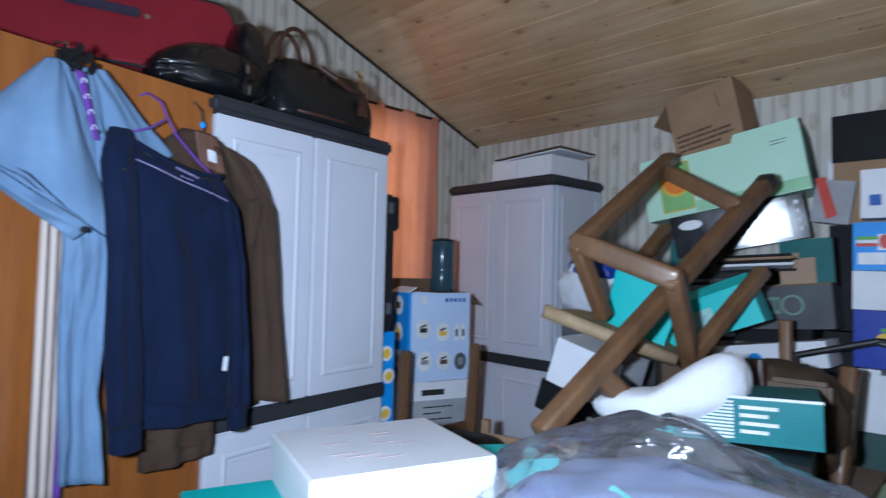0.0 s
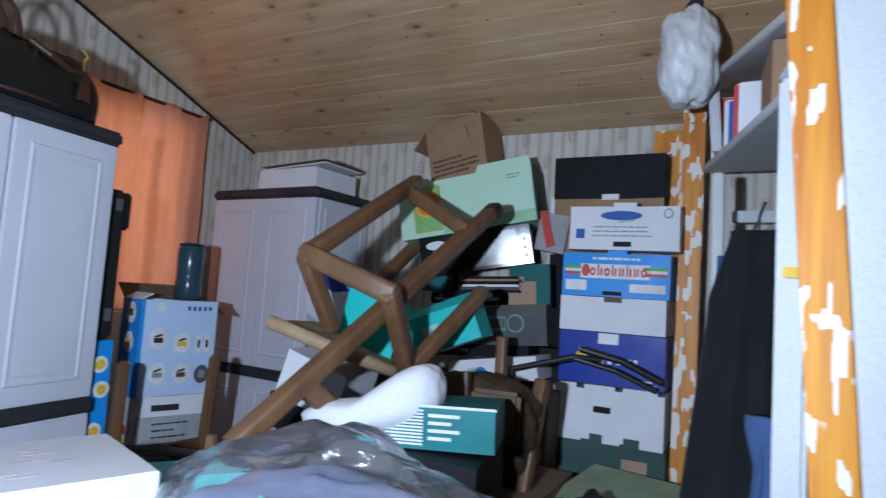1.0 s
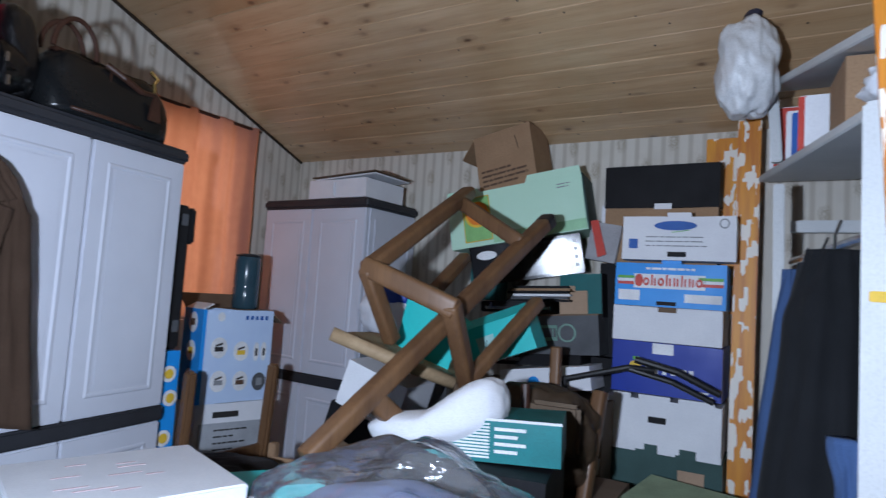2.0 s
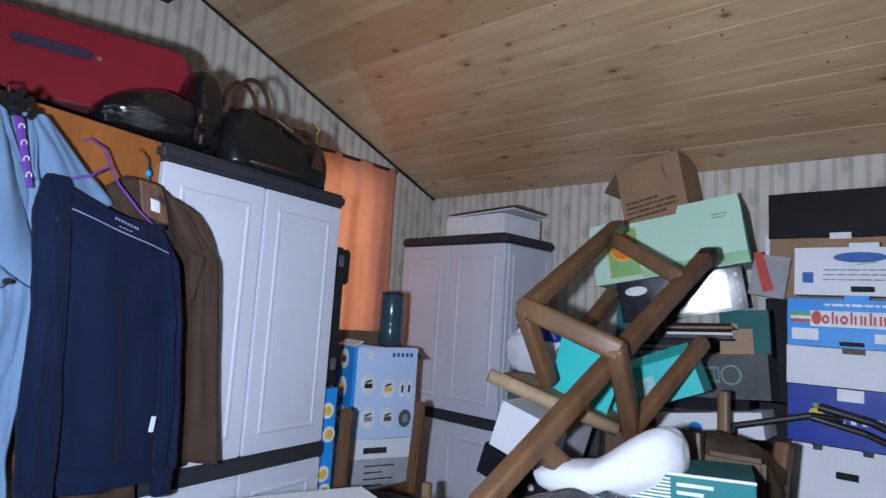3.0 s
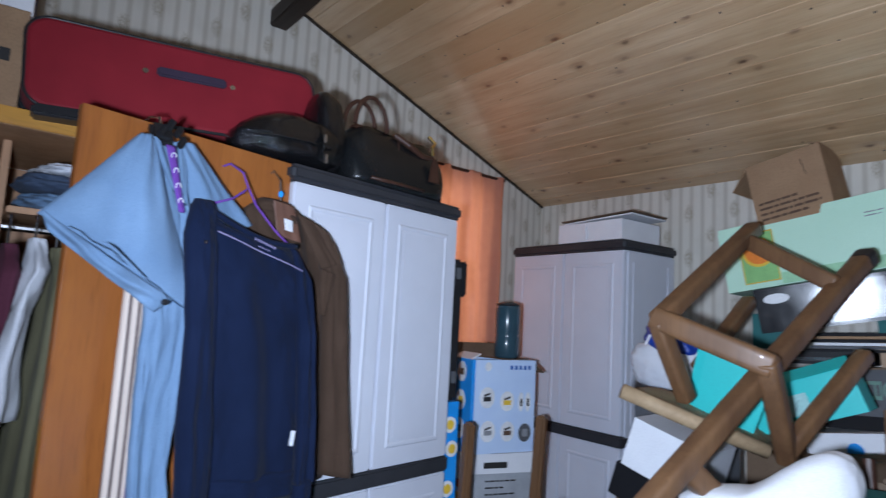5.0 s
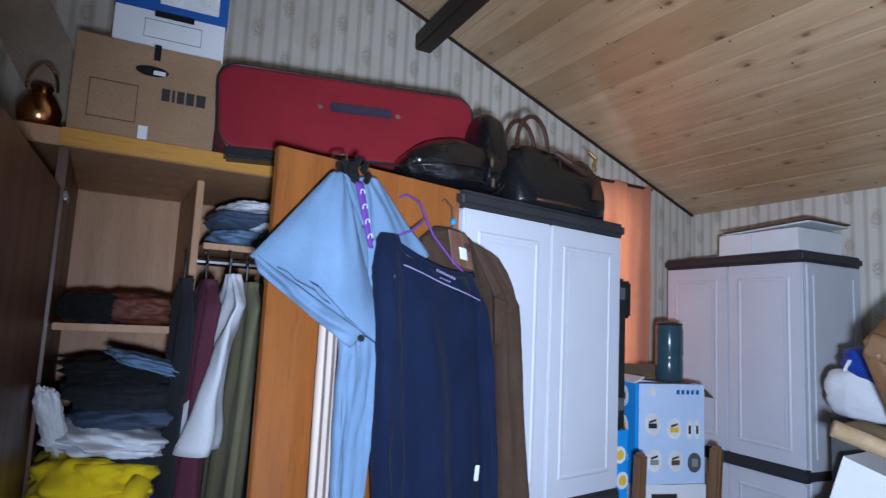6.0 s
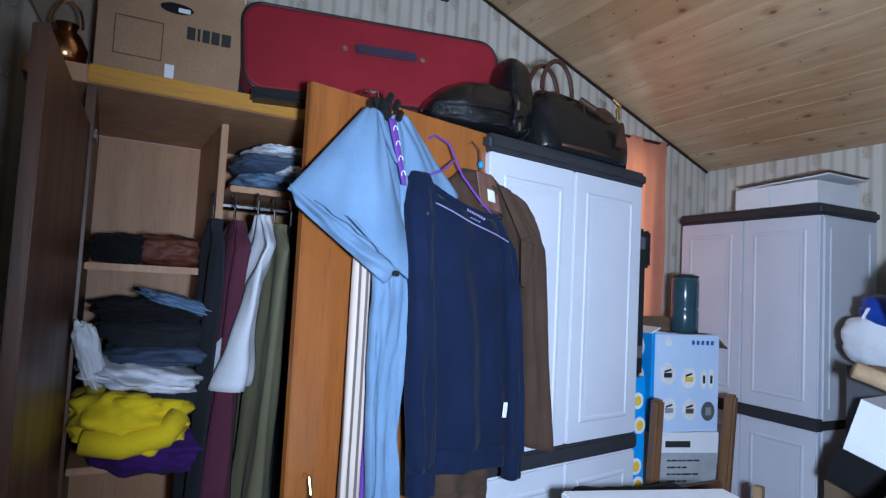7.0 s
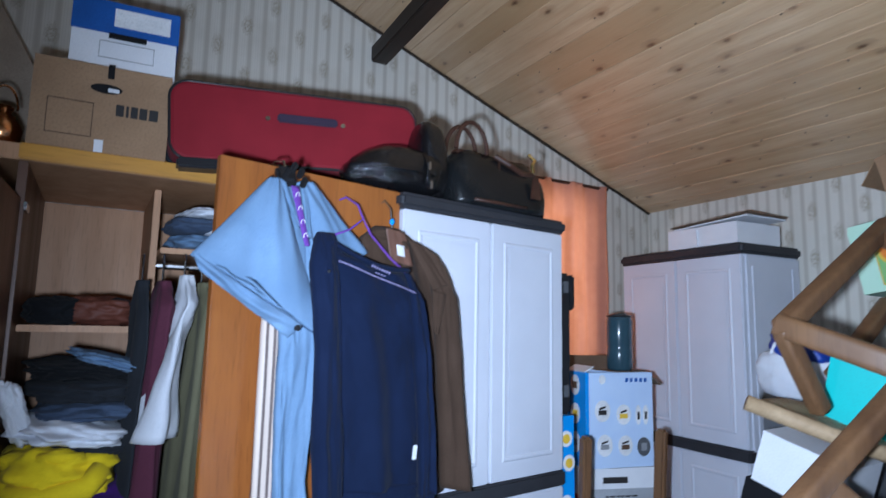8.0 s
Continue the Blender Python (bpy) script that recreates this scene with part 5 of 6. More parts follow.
def flower_box():
    b = thing("flower_print_box", pose(-1.605, 1.262, 0.55, 0, 0, 92), "slim blue carton with yellow flower print beside the cabinet", "box")
    part("carton", soft_box(0.066, 0.22, 0.405, seed=2, cuts=4), SKY_CARD, b)
    for i, z in enumerate((0.33, 0.25, 0.12, 0.06)):
        f = part("flower", disc(-0.008 + 0.012 * (i % 2), z, -0.004, 0.027), WHITE_INK, b, "white and yellow printed flower")
        part("flower_heart", disc(-0.008 + 0.012 * (i % 2), z, -0.0056, 0.016), YELLOW_INK, f)
    s = thing("black_case", pose(-1.615, 1.268, 0.957, 0, 0, 92), "tall black plastic tool case standing beside the cabinet", "case")
    part("case_shell", block(-0.034, 0.028, 0, 0.26, 0, 0.49, 0.01), BLACK_PLASTIC, s)
    part("case_lid", block(0.028, 0.05, 0.0, 0.26, 0.36, 0.485, 0.008), BLACK_PLASTIC, s)
    part("latch", block(-0.012, 0.012, -0.006, 0.0, 0.42, 0.46, 0.002), GREY_CARD, s)
    part("latch", block(-0.012, 0.012, -0.006, 0.0, 0.06, 0.10, 0.002), GREY_CARD, s)
    c = thing("low_carton", pose(-1.605, 1.264, 0.0, 0, 0, 92), "plain brown carton under the slim flower-print box", "box")
    part("carton", soft_box(0.07, 0.24, 0.55, seed=7, cuts=4), KRAFT_DK, c)


flower_box()


def bottle():
    b = thing("plastic_bottle", pose(-1.815, 1.735, 1.087) @ Matrix.Diagonal((0.93, 0.93, 0.93, 1.0)), "large blue-grey plastic bottle standing by the window", "bottle")
    prof = [(0.0, 0.0), (0.05, 0.0), (0.056, 0.01), (0.056, 0.09), (0.053, 0.1), (0.056, 0.11), (0.056, 0.215), (0.05, 0.238), (0.035, 0.248), (0.0, 0.25)]
    rows = [[Vector((r * math.cos(a), r * math.sin(a), z)) for a in (2 * math.pi * k / 28 for k in range(28))] for r, z in prof[1:-1]]
    part("body", grid_mesh(rows, True, True), BOTTLE, b, smooth=True)
    part("rim", tube([(0.05 * math.cos(a), 0.05 * math.sin(a), 0.238) for a in (2 * math.pi * k / 24 for k in range(25))], 0.005), BLACK_TRIM, b)
    p = thing("box_shelf", pose(-1.815, 1.74, 1.0775), "brown cardboard sheet across the open appliance box", "cardboard")
    part("sheet", block(-0.07, 0.07, -0.09, 0.07, 0.007, 0.0095, 0.001), KRAFT_DK, p)


bottle()


def chair_back():
    c = thing("wooden_chair", pose(-1.6, 1.5, 0), "dark wooden chair standing among the boxes", "chair")
    for y in (-0.185, 0.19):
        part("back_post", bar((-0.02, y * 0.95, 0.0), (0.03, y, 0.885 + 0.004), 0.036, 0.045, 0.009, taper=0.92), CHAIR, c)
    for z in (0.42, 0.56):
        part("back_rail", bar((0.01, -0.17, z), (0.01, 0.17, z), 0.018, 0.05, 0.004), CHAIR, c)
    part("seat", block(0.02, 0.36, -0.2, 0.2, 0.43, 0.465, 0.01), RUSH, c, "woven rush seat")
    for y in (-0.18, 0.18):
        part("front_leg", bar((0.34, y, 0), (0.34, y, 0.428), 0.036, 0.036, 0.008), CHAIR, c)


chair_back()


def white_folders():
    f = thing("file_box", pose(-1.70, 2.125, 1.623, 0, 0, -4) @ Matrix.Diagonal((0.86, 1.0, 1.0, 1.0)), "white card file box lying on the corner cabinet", "box")
    part("carton", soft_box(0.43, 0.27, 0.088, seed=4, amp=0.002), WHITE_CARD, f)
    part("lid", bar((-0.19, 0.14, 0.094), (0.25, 0.15, 0.112), 0.26, 0.006, 0.002), WHITE_CARD, f, "loose white lid")
    part("edge", bar((-0.20, 0.13, 0.102), (0.26, 0.14, 0.121), 0.27, 0.004, 0.001), KRAFT_DK, f, "brown card sheet on top")
    part("tie", bar((-0.02, -0.004, 0.075), (-0.012, -0.006, 0.005), 0.008, 0.004, 0.001), WHITE_CLOTH, f, "white tie tape")


white_folders()

# ---- the overturned chair ----


def overturned_chair():
    base = Vector((-0.80, 1.6, 0.86))
    c = thing("rush_chair", pose(*base), "worn wooden chair with rush seat lying overturned on the boxes", "chair")

    def member(name, p, q, w, d, mat=CHAIR, taper=1.0, label=""):
        if name == "stretcher":
            along = (Vector(q) - Vector(p)).normalized() * 0.016
            p, q = Vector(p) - along, Vector(q) + along
        part(name, rod(Vector(p) - base, Vector(q) - base, w * 1.12, d * 1.12, taper=taper), mat, c, label, smooth=True)

    member("leg", (-0.594, 1.973, 1.474), (-0.79, 1.05, 0.80), 0.05, 0.044)
    member("foot_cap", (-0.588, 2.003, 1.496), (-0.596, 1.963, 1.466), 0.052, 0.046, BLACK_TRIM)
    member("leg", (-0.909, 1.98, 1.60), (-0.914, 1.389, 1.262), 0.05, 0.044)
    member("leg", (-0.575, 1.91, 1.20), (-0.672, 1.60, 0.94), 0.042, 0.038)
    member("leg", (-0.985, 2.12, 1.36), (-0.99, 1.76, 1.12), 0.045, 0.04)
    member("stretcher", (-0.91, 1.91, 1.552), (-0.637, 1.85, 1.40), 0.035, 0.045)
    member("stretcher", (-0.917, 1.395, 1.268), (-0.655, 1.45, 1.168), 0.04, 0.055)
    member("stretcher", (-0.917, 1.40, 1.25), (-0.905, 1.52, 1.06), 0.04, 0.045)
    member("stretcher", (-0.655, 1.455, 1.165), (-0.675, 1.62, 0.93), 0.045, 0.05)
    member("stretcher", (-0.752, 1.23, 0.93), (-0.72, 1.33, 0.85), 0.045, 0.05)
    # rush seat: a padded slab between the rails
    a, b2 = Vector((-0.995, 1.345, 1.066)) - base, Vector((-0.715, 1.60, 0.935)) - base
    back = Vector((-0.10, 0.30, -0.012))
    part("seat", patch(a, b2, a + back, b2 + back, 0.034, 0.005, 3, 24, 24, bulge=-0.006), RUSH, c, "woven rush seat", smooth=True)
    part("seat_rail", tube([a, a.lerp(b2, 0.5) + Vector((0, 0, -0.004)), b2], 0.021, 14), surface("rush_binding", (0.42, 0.30, 0.18), (0.3, 0.205, 0.115), rough=0.6, scale=14, fine=90, bump=0.25), c, "rush-wrapped front rail", smooth=True)


overturned_chair()

# ---- boxes piled against the back wall ----


def carton(name, m, size, mat, label, seed=0, amp=0.003, opened=False):
    b = thing(name, m, label, "box")
    part("carton", open_box(*size) if opened else soft_box(*size, seed=seed, amp=amp), mat, b)
    return b


# kraft box leaning under the ceiling
kb = carton("cardboard_box", pose(-0.875, 2.275, 1.636, 0, -12, -1), (0.268, 0.20, 0.295), KRAFT, "brown cardboard box with printed lines, open flap, tilted", 3, opened=True)
part("flap", bar((-0.134, 0.1, 0.293), (-0.205, 0.1, 0.215), 0.19, 0.004, 0.001, up=(1, 0, 0)), KRAFT, kb, "bent open flap")
part("flap", bar((0.134, 0.1, 0.295), (0.1, 0.1, 0.31), 0.19, 0.004, 0.001, up=(1, 0, 0)), KRAFT, kb)
for i in range(4):
    part("printed_line", lines_of(-0.115, (0.03, 0.1, 0.11, 0.06)[i], 0.135 - i * 0.021, 1, 0.021, 0.009, -0.0005, 7 + i, 0.1), BROWN_INK, kb)
part("slit", bar((0.062, -0.001, 0.255), (0.07, -0.001, 0.195), 0.006, 0.002, 0), BROWN_INK, kb)

gb = carton("mint_fruit_box", pose(-0.815, 2.245, 1.445, 0, -10.4, 7), (0.585, 0.26, 0.232), MINT_CARD, "pale mint green fruit box with an orange printed on it", 4)
pp = part("picture", plate(-0.225, -0.1, 0.02, 0.212, -0.003), surface("leaf_green_print", (0.27, 0.55, 0.2), rough=0.5, bump=0), gb, "green printed picture field")
part("fruit_rim", disc(-0.16, 0.135, -0.0046, 0.056, 28), YELLOW_INK, pp)
part("orange_fruit", disc(-0.158, 0.138, -0.0062, 0.049, 28), ORANGE_INK, pp)
part("picture_edge", frame_ring(-0.225, -0.1, 0.02, 0.212, 0.004, -0.0062, -0.0046), YELLOW_INK, pp)
part("green_band", plate(-0.098, 0.29, 0.004, 0.045, -0.003), surface("pale_green_print", (0.36, 0.66, 0.40), rough=0.5, bump=0), gb)
part("raised_edge", prism([(0.06, 0.226), (0.075, 0.262), (0.29, 0.262), (0.2925, 0.226)], -0.001, 0.004), MINT_CARD, gb, "raised cut-out edge")
part("raised_edge", prism([(-0.29, 0.226), (-0.288, 0.25), (-0.15, 0.25), (-0.135, 0.226)], -0.001, 0.004), MINT_CARD, gb)
# shade on the box's right end, put in as a dark green panel
part("side_panel", block(0.2935, 0.298, 0.0, 0.26, 0.0, 0.232, 0), DGREEN_CARD, gb, "end panel coloured dark green for the shade on the right side")
part("printed_text", lines_of(0.19, 0.25, 0.2, 2, 0.012, 0.004, -0.003, 3), GREY_INK, gb)

sb = carton("electronics_box", pose(-0.75, 2.23, 1.285, 4, -10.4, 15), (0.45, 0.26, 0.158), GLOSS_BLACK, "glossy black electronics box with a white oval badge", 5, 0.001)
part("oval_badge", disc(-0.155, 0.118, -0.002, 0.042, 28, rz=0.018), WHITE_INK, sb, "white oval maker's badge")
for i in range(4):
    part("icon", plate(0.195, 0.207, 0.028 + i * 0.032, 0.042 + i * 0.032, -0.002), WHITE_INK, sb)
# extra smooth plate added where the torch's glare sits on the box
part("glare_panel", plate(-0.01, 0.17, 0.012, 0.145, -0.002), surface("glare_black", (0.02, 0.02, 0.024), rough=0.17, bump=0.02, coat=0.0, spec=0.6), sb, "smooth dark plate added to catch the torch's glare")

db = carton("green_patch_box", pose(-0.552, 2.31, 1.148, 0, -4, 0), (0.17, 0.2, 0.172), PETROL_CARD, "petrol green carton with a tan paper patch", 6)
part("paper_patch", plate(-0.085, 0.03, 0.012, 0.105, -0.003), TAN_CARD, db, "tan paper patch")
part("paper_patch", plate(-0.085, -0.02, 0.1, 0.125, -0.003), TAN_CARD, db)
part("end_panel", block(0.0845, 0.088, 0, 0.2, 0, 0.172, 0), BLACK_CARD, db)

vd = thing("video_player", pose(-0.80, 2.27, 1.15, 0, -3, 4), "black electronic device with a silvery front on the pile", "device")
part("casing", block(-0.17, 0.15, 0, 0.24, 0, 0.045, 0.004), BLACK_PLASTIC, vd)
part("front_strip", plate(-0.15, 0.13, 0.012, 0.024, -0.001), CHROME, vd, "silver front strip")
for x in (-0.12, 0.10):
    part("knob", disc(x, 0.032, -0.001, 0.008, 14, thick=0.008), CHROME, vd)
mg = thing("paper_stack", pose(-0.74, 2.24, 1.197, 0, -3, 6), "loose stack of papers and magazines on the device", "papers")
for i in range(6):
    part("sheet", block(-0.10 + 0.012 * (i % 3), 0.16 - 0.01 * (i % 2), 0.01 * (i % 2), 0.2, i * 0.011, i * 0.011 + 0.009, 0.002), (BLACK_CARD, GREY_CARD, WHITE_CARD, BLACK_CARD, KRAFT, BLACK_CARD)[i], mg)
gt = carton("green_tea_box", pose(-1.0, 2.33, 1.19, 0, 0, 8), (0.12, 0.16, 0.13), PETROL_CARD, "small petrol green carton behind the chair", 9)

rg = carton("grey_fruit_box", pose(-0.692, 2.255, 0.99, 0, -5, 0), (0.48, 0.26, 0.152), GREY_CARD, "dark grey fruit box with pale green lettering band", 7)
part("lettering_band", plate(-0.09, 0.075, 0.055, 0.115, -0.003), surface("sage_print", (0.16, 0.3, 0.24), rough=0.6, bump=0), rg)
part("lettering", lines_of(-0.085, 0.07, 0.104, 1, 0.03, 0.036, -0.0046, 5, 0.0), GREY_CARD, rg)
part("round_badge", disc(0.115, 0.085, -0.003, 0.036, 24), surface("sage_print_pale", (0.2, 0.34, 0.28), rough=0.6, bump=0), rg)
part("round_badge_heart", disc(0.115, 0.085, -0.0048, 0.029, 24), GREY_CARD, rg)
part("rim", block(-0.24, 0.24, 0.0, 0.26, 0.15, 0.158, 0.002), KRAFT_DK, rg)

bt = carton("black_tray", pose(-0.74, 2.24, 0.944, 0, -4, 0), (0.44, 0.26, 0.044), BLACK_CARD, "shallow black card tray in the pile", 8)
part("tray_window", plate(-0.1, -0.03, 0.015, 0.03, -0.003), CHROME, bt)
wt = carton("white_tray", pose(-0.63, 2.16, 0.862, 0, -9, 0), (0.36, 0.28, 0.088), WHITE_CARD, "white card fruit tray with a blue mark", 9)
part("blue_mark", disc(-0.04, 0.035, -0.003, 0.024, 20), SKY_CARD, wt)
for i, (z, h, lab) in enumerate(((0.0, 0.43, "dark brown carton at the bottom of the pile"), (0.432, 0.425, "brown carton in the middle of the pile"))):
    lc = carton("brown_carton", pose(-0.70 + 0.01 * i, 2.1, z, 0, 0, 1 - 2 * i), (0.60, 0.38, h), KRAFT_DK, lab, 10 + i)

# turquoise box held between the chair's legs
tq = thing("turquoise_box", pose(-0.695, 1.86, 0.99, 0, -22, 8), "turquoise shoe box with its lid off, wedged in the chair", "box")
part("box_body", open_box(0.295, 0.15, 0.128, 0.003), TEAL_CARD, tq)
lb = part("label", plate(-0.05, 0.015, 0.03, 0.09, -0.001), surface("pale_teal_label", (0.35, 0.6, 0.58), rough=0.5, bump=0), tq, "pale square label")
part("label_mark", bar((-0.027, -0.003, 0.045), (-0.01, -0.003, 0.075), 0.008, 0.001, 0), BLACK_INK, lb)
part("rim_flap", bar((0, 0.0, 0.128), (0.0, 0.062, 0.161), 0.29, 0.003, 0.001, up=(0, 1, 0)), TEAL_CARD, tq)
tl = thing("turquoise_card", pose(-0.865, 1.64, 1.03), "turquoise folded card sheet leaning on the chair", "card")
part("lid_panel", patch((-0.055, 0.0, 0.197), (0.125, 0.05, 0.07), (-0.105, 0.0, -0.02), (0.07, 0.05, -0.085), 0.006, 0.0, 1, 8, 8), TEAL_CARD, tl)
part("lid_rim", patch((-0.055, 0.0, 0.197), (0.125, 0.05, 0.07), (-0.04, 0.05, 0.205), (0.135, 0.1, 0.08), 0.004, 0.0, 1, 6, 4), TEAL_CARD, tl)

# white and black shoe box under the seat, paper bag behind
wb2 = thing("shoe_box", pose(-1.035, 1.53, 0.70, 0, 17, 4), "white-topped black shoe box tilted under the chair seat", "box")
part("box_body", soft_box(0.25, 0.2, 0.10, seed=3), BLACK_CARD, wb2)
up = part("lid", soft_box(0.235, 0.19, 0.15, seed=4, amp=0.002), WHITE_CARD, wb2, "plain white upper part")
up.matrix_basis = pose(0.005, 0.003, 0.1005)
part("clip", plate(0.02, 0.07, 0.105, 0.117, -0.001), CHROME, wb2)
part("badge", disc(0.07, 0.05, -0.002, 0.010, 14), WHITE_INK, wb2)

pk = thing("paper_sack", pose(-1.135, 1.84, 1.035, 0, 0, -15), "white paper sack with a blue printed top", "bag")
part("sack", lump(0.30, 0.14, 0.165, 0.10, 2.2, 8, 3.0), WHITE_CLOTH, pk, smooth=True)
up = part("blue_top", lump(0.22, 0.15, 0.10, 0.10, 2.2, 9, 3.0), surface("blue_sack_print", (0.012, 0.05, 0.33), rough=0.4), pk, "royal blue printed top", smooth=True)
up.matrix_basis = pose(0.02, 0.0, 0.12, 0, 12, 0)
part("print_mark", bar((-0.03, -0.079, 0.15), (-0.01, -0.079, 0.185), 0.011, 0.006, 0.001), WHITE_INK, pk)
sp = carton("side_carton", pose(-1.14, 1.80, 0.0, 0, 0, 6), (0.32, 0.26, 0.66), KRAFT_DK, "tall brown carton behind the overturned chair", 14)
sp2 = carton("small_carton", pose(-1.13, 1.81, 0.662, 0, 0, -8), (0.26, 0.22, 0.37), GREY_CARD, "grey carton under the paper sack", 15)
cr = thing("wooden_crate", pose(-1.17, 1.5, -0.0, 0, 0, 12), "small light wooden fruit crate with corner posts", "crate")
for z in (0.52, 0.58):
    part("slat", block(-0.16, 0.16, 0.0, 0.008, z, z + 0.045, 0.002), KRAFT, cr)
for x in (-0.16, 0.16):
    part("corner_post", block(x - 0.014, x + 0.014, 0.008, 0.036, 0.0, 0.665, 0.003), KRAFT, cr)
for z in (0.0, 0.2, 0.4):
    part("slat", block(-0.16, 0.16, 0.0, 0.008, z, z + 0.09, 0.002), KRAFT, cr)

# ---- the straight stack of fruit boxes ----
ST = "stack of fruit boxes"


def stacked(x, y, z, rz=0):
    """A place in the stack; the cartons there are narrower and shallower than the others."""
    return pose(x, y, z, 0, 0, rz) @ Matrix.Diagonal((0.9, 0.82, 1.0, 1.0))


g0 = carton("green_fruit_box", stacked(-0.215, 2.24, 0.40, 2), (0.435, 0.31, 0.29), DGREEN_CARD, "dark green fruit box with a tan patch in the stack", 21)
part("paper_patch", plate(0.06, 0.155, 0.175, 0.25, -0.003), TAN_CARD, g0, "tan paper patch")
part("rim_tab", plate(-0.10, -0.02, 0.287, 0.30, -0.001, 0.006), DGREEN_CARD, g0)
part("rim_tab", plate(0.05, 0.12, 0.287, 0.30, -0.001, 0.006), DGREEN_CARD, g0)
g1 = carton("white_fruit_box", stacked(-0.22, 2.235, 0.692, 2), (0.43, 0.31, 0.185), WHITE_CARD, "white fruit box with a handle hole in the stack", 22)
# shade within the hole, put on as a black plate
part("handle_hole_shade", block(-0.05, 0.018, -0.0045, -0.001, 0.105, 0.127, 0.001), BLACK_CARD, g1, "black plate painted for the shade inside the handle hole")
for x0, x1 in ((-0.19, -0.12), (-0.09, 0.03), (0.06, 0.19)):
    part("top_tab", block(x0, x1, 0.0, 0.006, 0.183, 0.2, 0.002), WHITE_CARD, g1)
for x0, x1 in ((-0.06, -0.01), (0.07, 0.13)):
    part("dark_notch", plate(x0, x1, 0.0, 0.03, -0.0035), DGREEN_CARD, g1)
g2 = carton("blue_fruit_box", stacked(-0.217, 2.25, 0.894), (0.415, 0.3, 0.186), NAVY_CARD, "royal blue fruit box with lemon print in the stack", 23)
part("white_label", plate(-0.05, 0.03, 0.145, 0.183, -0.003), WHITE_INK, g2)
part("lemon", disc(-0.115, 0.095, -0.003, 0.024, 22, rz=0.02), YELLOW_INK, g2, "printed lemon")
part("leaf", plate(-0.125, -0.1, 0.118, 0.13, -0.003), GREEN_INK, g2)
for i, (w, h) in enumerate(((0.028, 0.034), (0.016, 0.024), (0.016, 0.034), (0.016, 0.024), (0.024, 0.024), (0.016, 0.024))):
    part("brand_mark", plate(-0.075 + i * 0.033, -0.075 + i * 0.033 + w, 0.075, 0.075 + h, -0.003), WHITE_INK, g2)
part("small_print", lines_of(0.12, 0.19, 0.03, 2, 0.012, 0.006, -0.003, 6), WHITE_INK, g2)
g3 = carton("plain_white_box", stacked(-0.22, 2.245, 1.082, 1), (0.415, 0.3, 0.125), WHITE_CARD, "plain white fruit box in the stack", 24)
part("top_notch", plate(-0.03, 0.04, 0.108, 0.126, -0.003), KRAFT_DK, g3)
g4 = carton("sky_fruit_box", stacked(-0.214, 2.245, 1.209, 2), (0.42, 0.3, 0.158), SKY_CARD, "sky blue fruit box with red lettering bars and stripes", 25)
for s in (-1, 1):
    for i, mt in enumerate((RED_INK, WHITE_INK, GREEN_INK)):
        part("stripe", plate(s * 0.155 - 0.045, s * 0.155 + 0.045, 0.078 + i * 0.011, 0.0885 + i * 0.011, -0.003), mt, g4)
for i in range(9):
    x = -0.115 + i * 0.0285
    if i in (1, 3, 8):
        fr = part("brand_shape", disc(x, 0.09, -0.0046, 0.0125, 16, rz=0.015), RED_INK, g4)
        part("shape_heart", disc(x, 0.09, -0.0062, 0.005, 10, rz=0.007), WHITE_INK, fr)
    elif i == 0:
        part("brand_shape", disc(x, 0.094, -0.0046, 0.016, 16, rz=0.023), RED_INK, g4)
    else:
        part("brand_shape", plate(x - 0.010, x - 0.003, 0.076, 0.106 if i % 2 else 0.116, -0.0046), RED_INK, g4)
        part("brand_shape", plate(x + 0.002, x + 0.009, 0.076, 0.104, -0.0046), RED_INK, g4)
part("brand_ground", plate(-0.135, 0.135, 0.066, 0.118, -0.003), WHITE_INK, g4)
part("address_block", plate(-0.195, -0.11, 0.02, 0.058, -0.003), WHITE_INK, g4)
part("address_block", plate(0.06, 0.195, 0.02, 0.05, -0.003), WHITE_INK, g4)
# the hole's dark inside is a black plate on the face
part("handle_hole_shade", block(-0.045, 0.03, -0.0045, -0.001, 0.006, 0.02, 0.001), BLACK_CARD, g4)
part("top_tab", block(-0.03, 0.045, 0.0, 0.006, 0.157, 0.172, 0.002), SKY_CARD, g4)
part("small_print", lines_of(-0.09, 0.12, 0.142, 1, 0.012, 0.008, -0.003, 7), WHITE_INK, g4)
g5 = carton("white_brand_box", stacked(-0.188, 2.225, 1.378, 2), (0.425, 0.13, 0.158), WHITE_CARD, "white fruit box with blue mark and green swoosh", 26)
part("brand_mark", disc(-0.008, 0.124, -0.003, 0.08, 32, rz=0.017), BLUE_INK, g5, "blue lettering shape")
part("swoosh", bar((-0.02, -0.004, 0.1), (0.045, -0.004, 0.108), 0.009, 0.002, 0), GREEN_INK, g5)
part("round_badge", disc(0.17, 0.132, -0.003, 0.018, 20), GREY_INK, g5)
part("round_badge_heart", disc(0.17, 0.132, -0.0048, 0.013, 20), WHITE_CARD, g5)
part("blue_square", plate(-0.185, -0.15, 0.04, 0.075, -0.003), BLUE_INK, g5)
# black plate as the shaded inside of the hole
part("handle_hole_shade", block(-0.035, 0.035, -0.0045, -0.001, 0.012, 0.03, 0.001), BLACK_CARD, g5)
part("small_print", lines_of(-0.12, 0.13, 0.085, 3, 0.016, 0.004, -0.003, 8, 0.6), GREY_INK, g5)
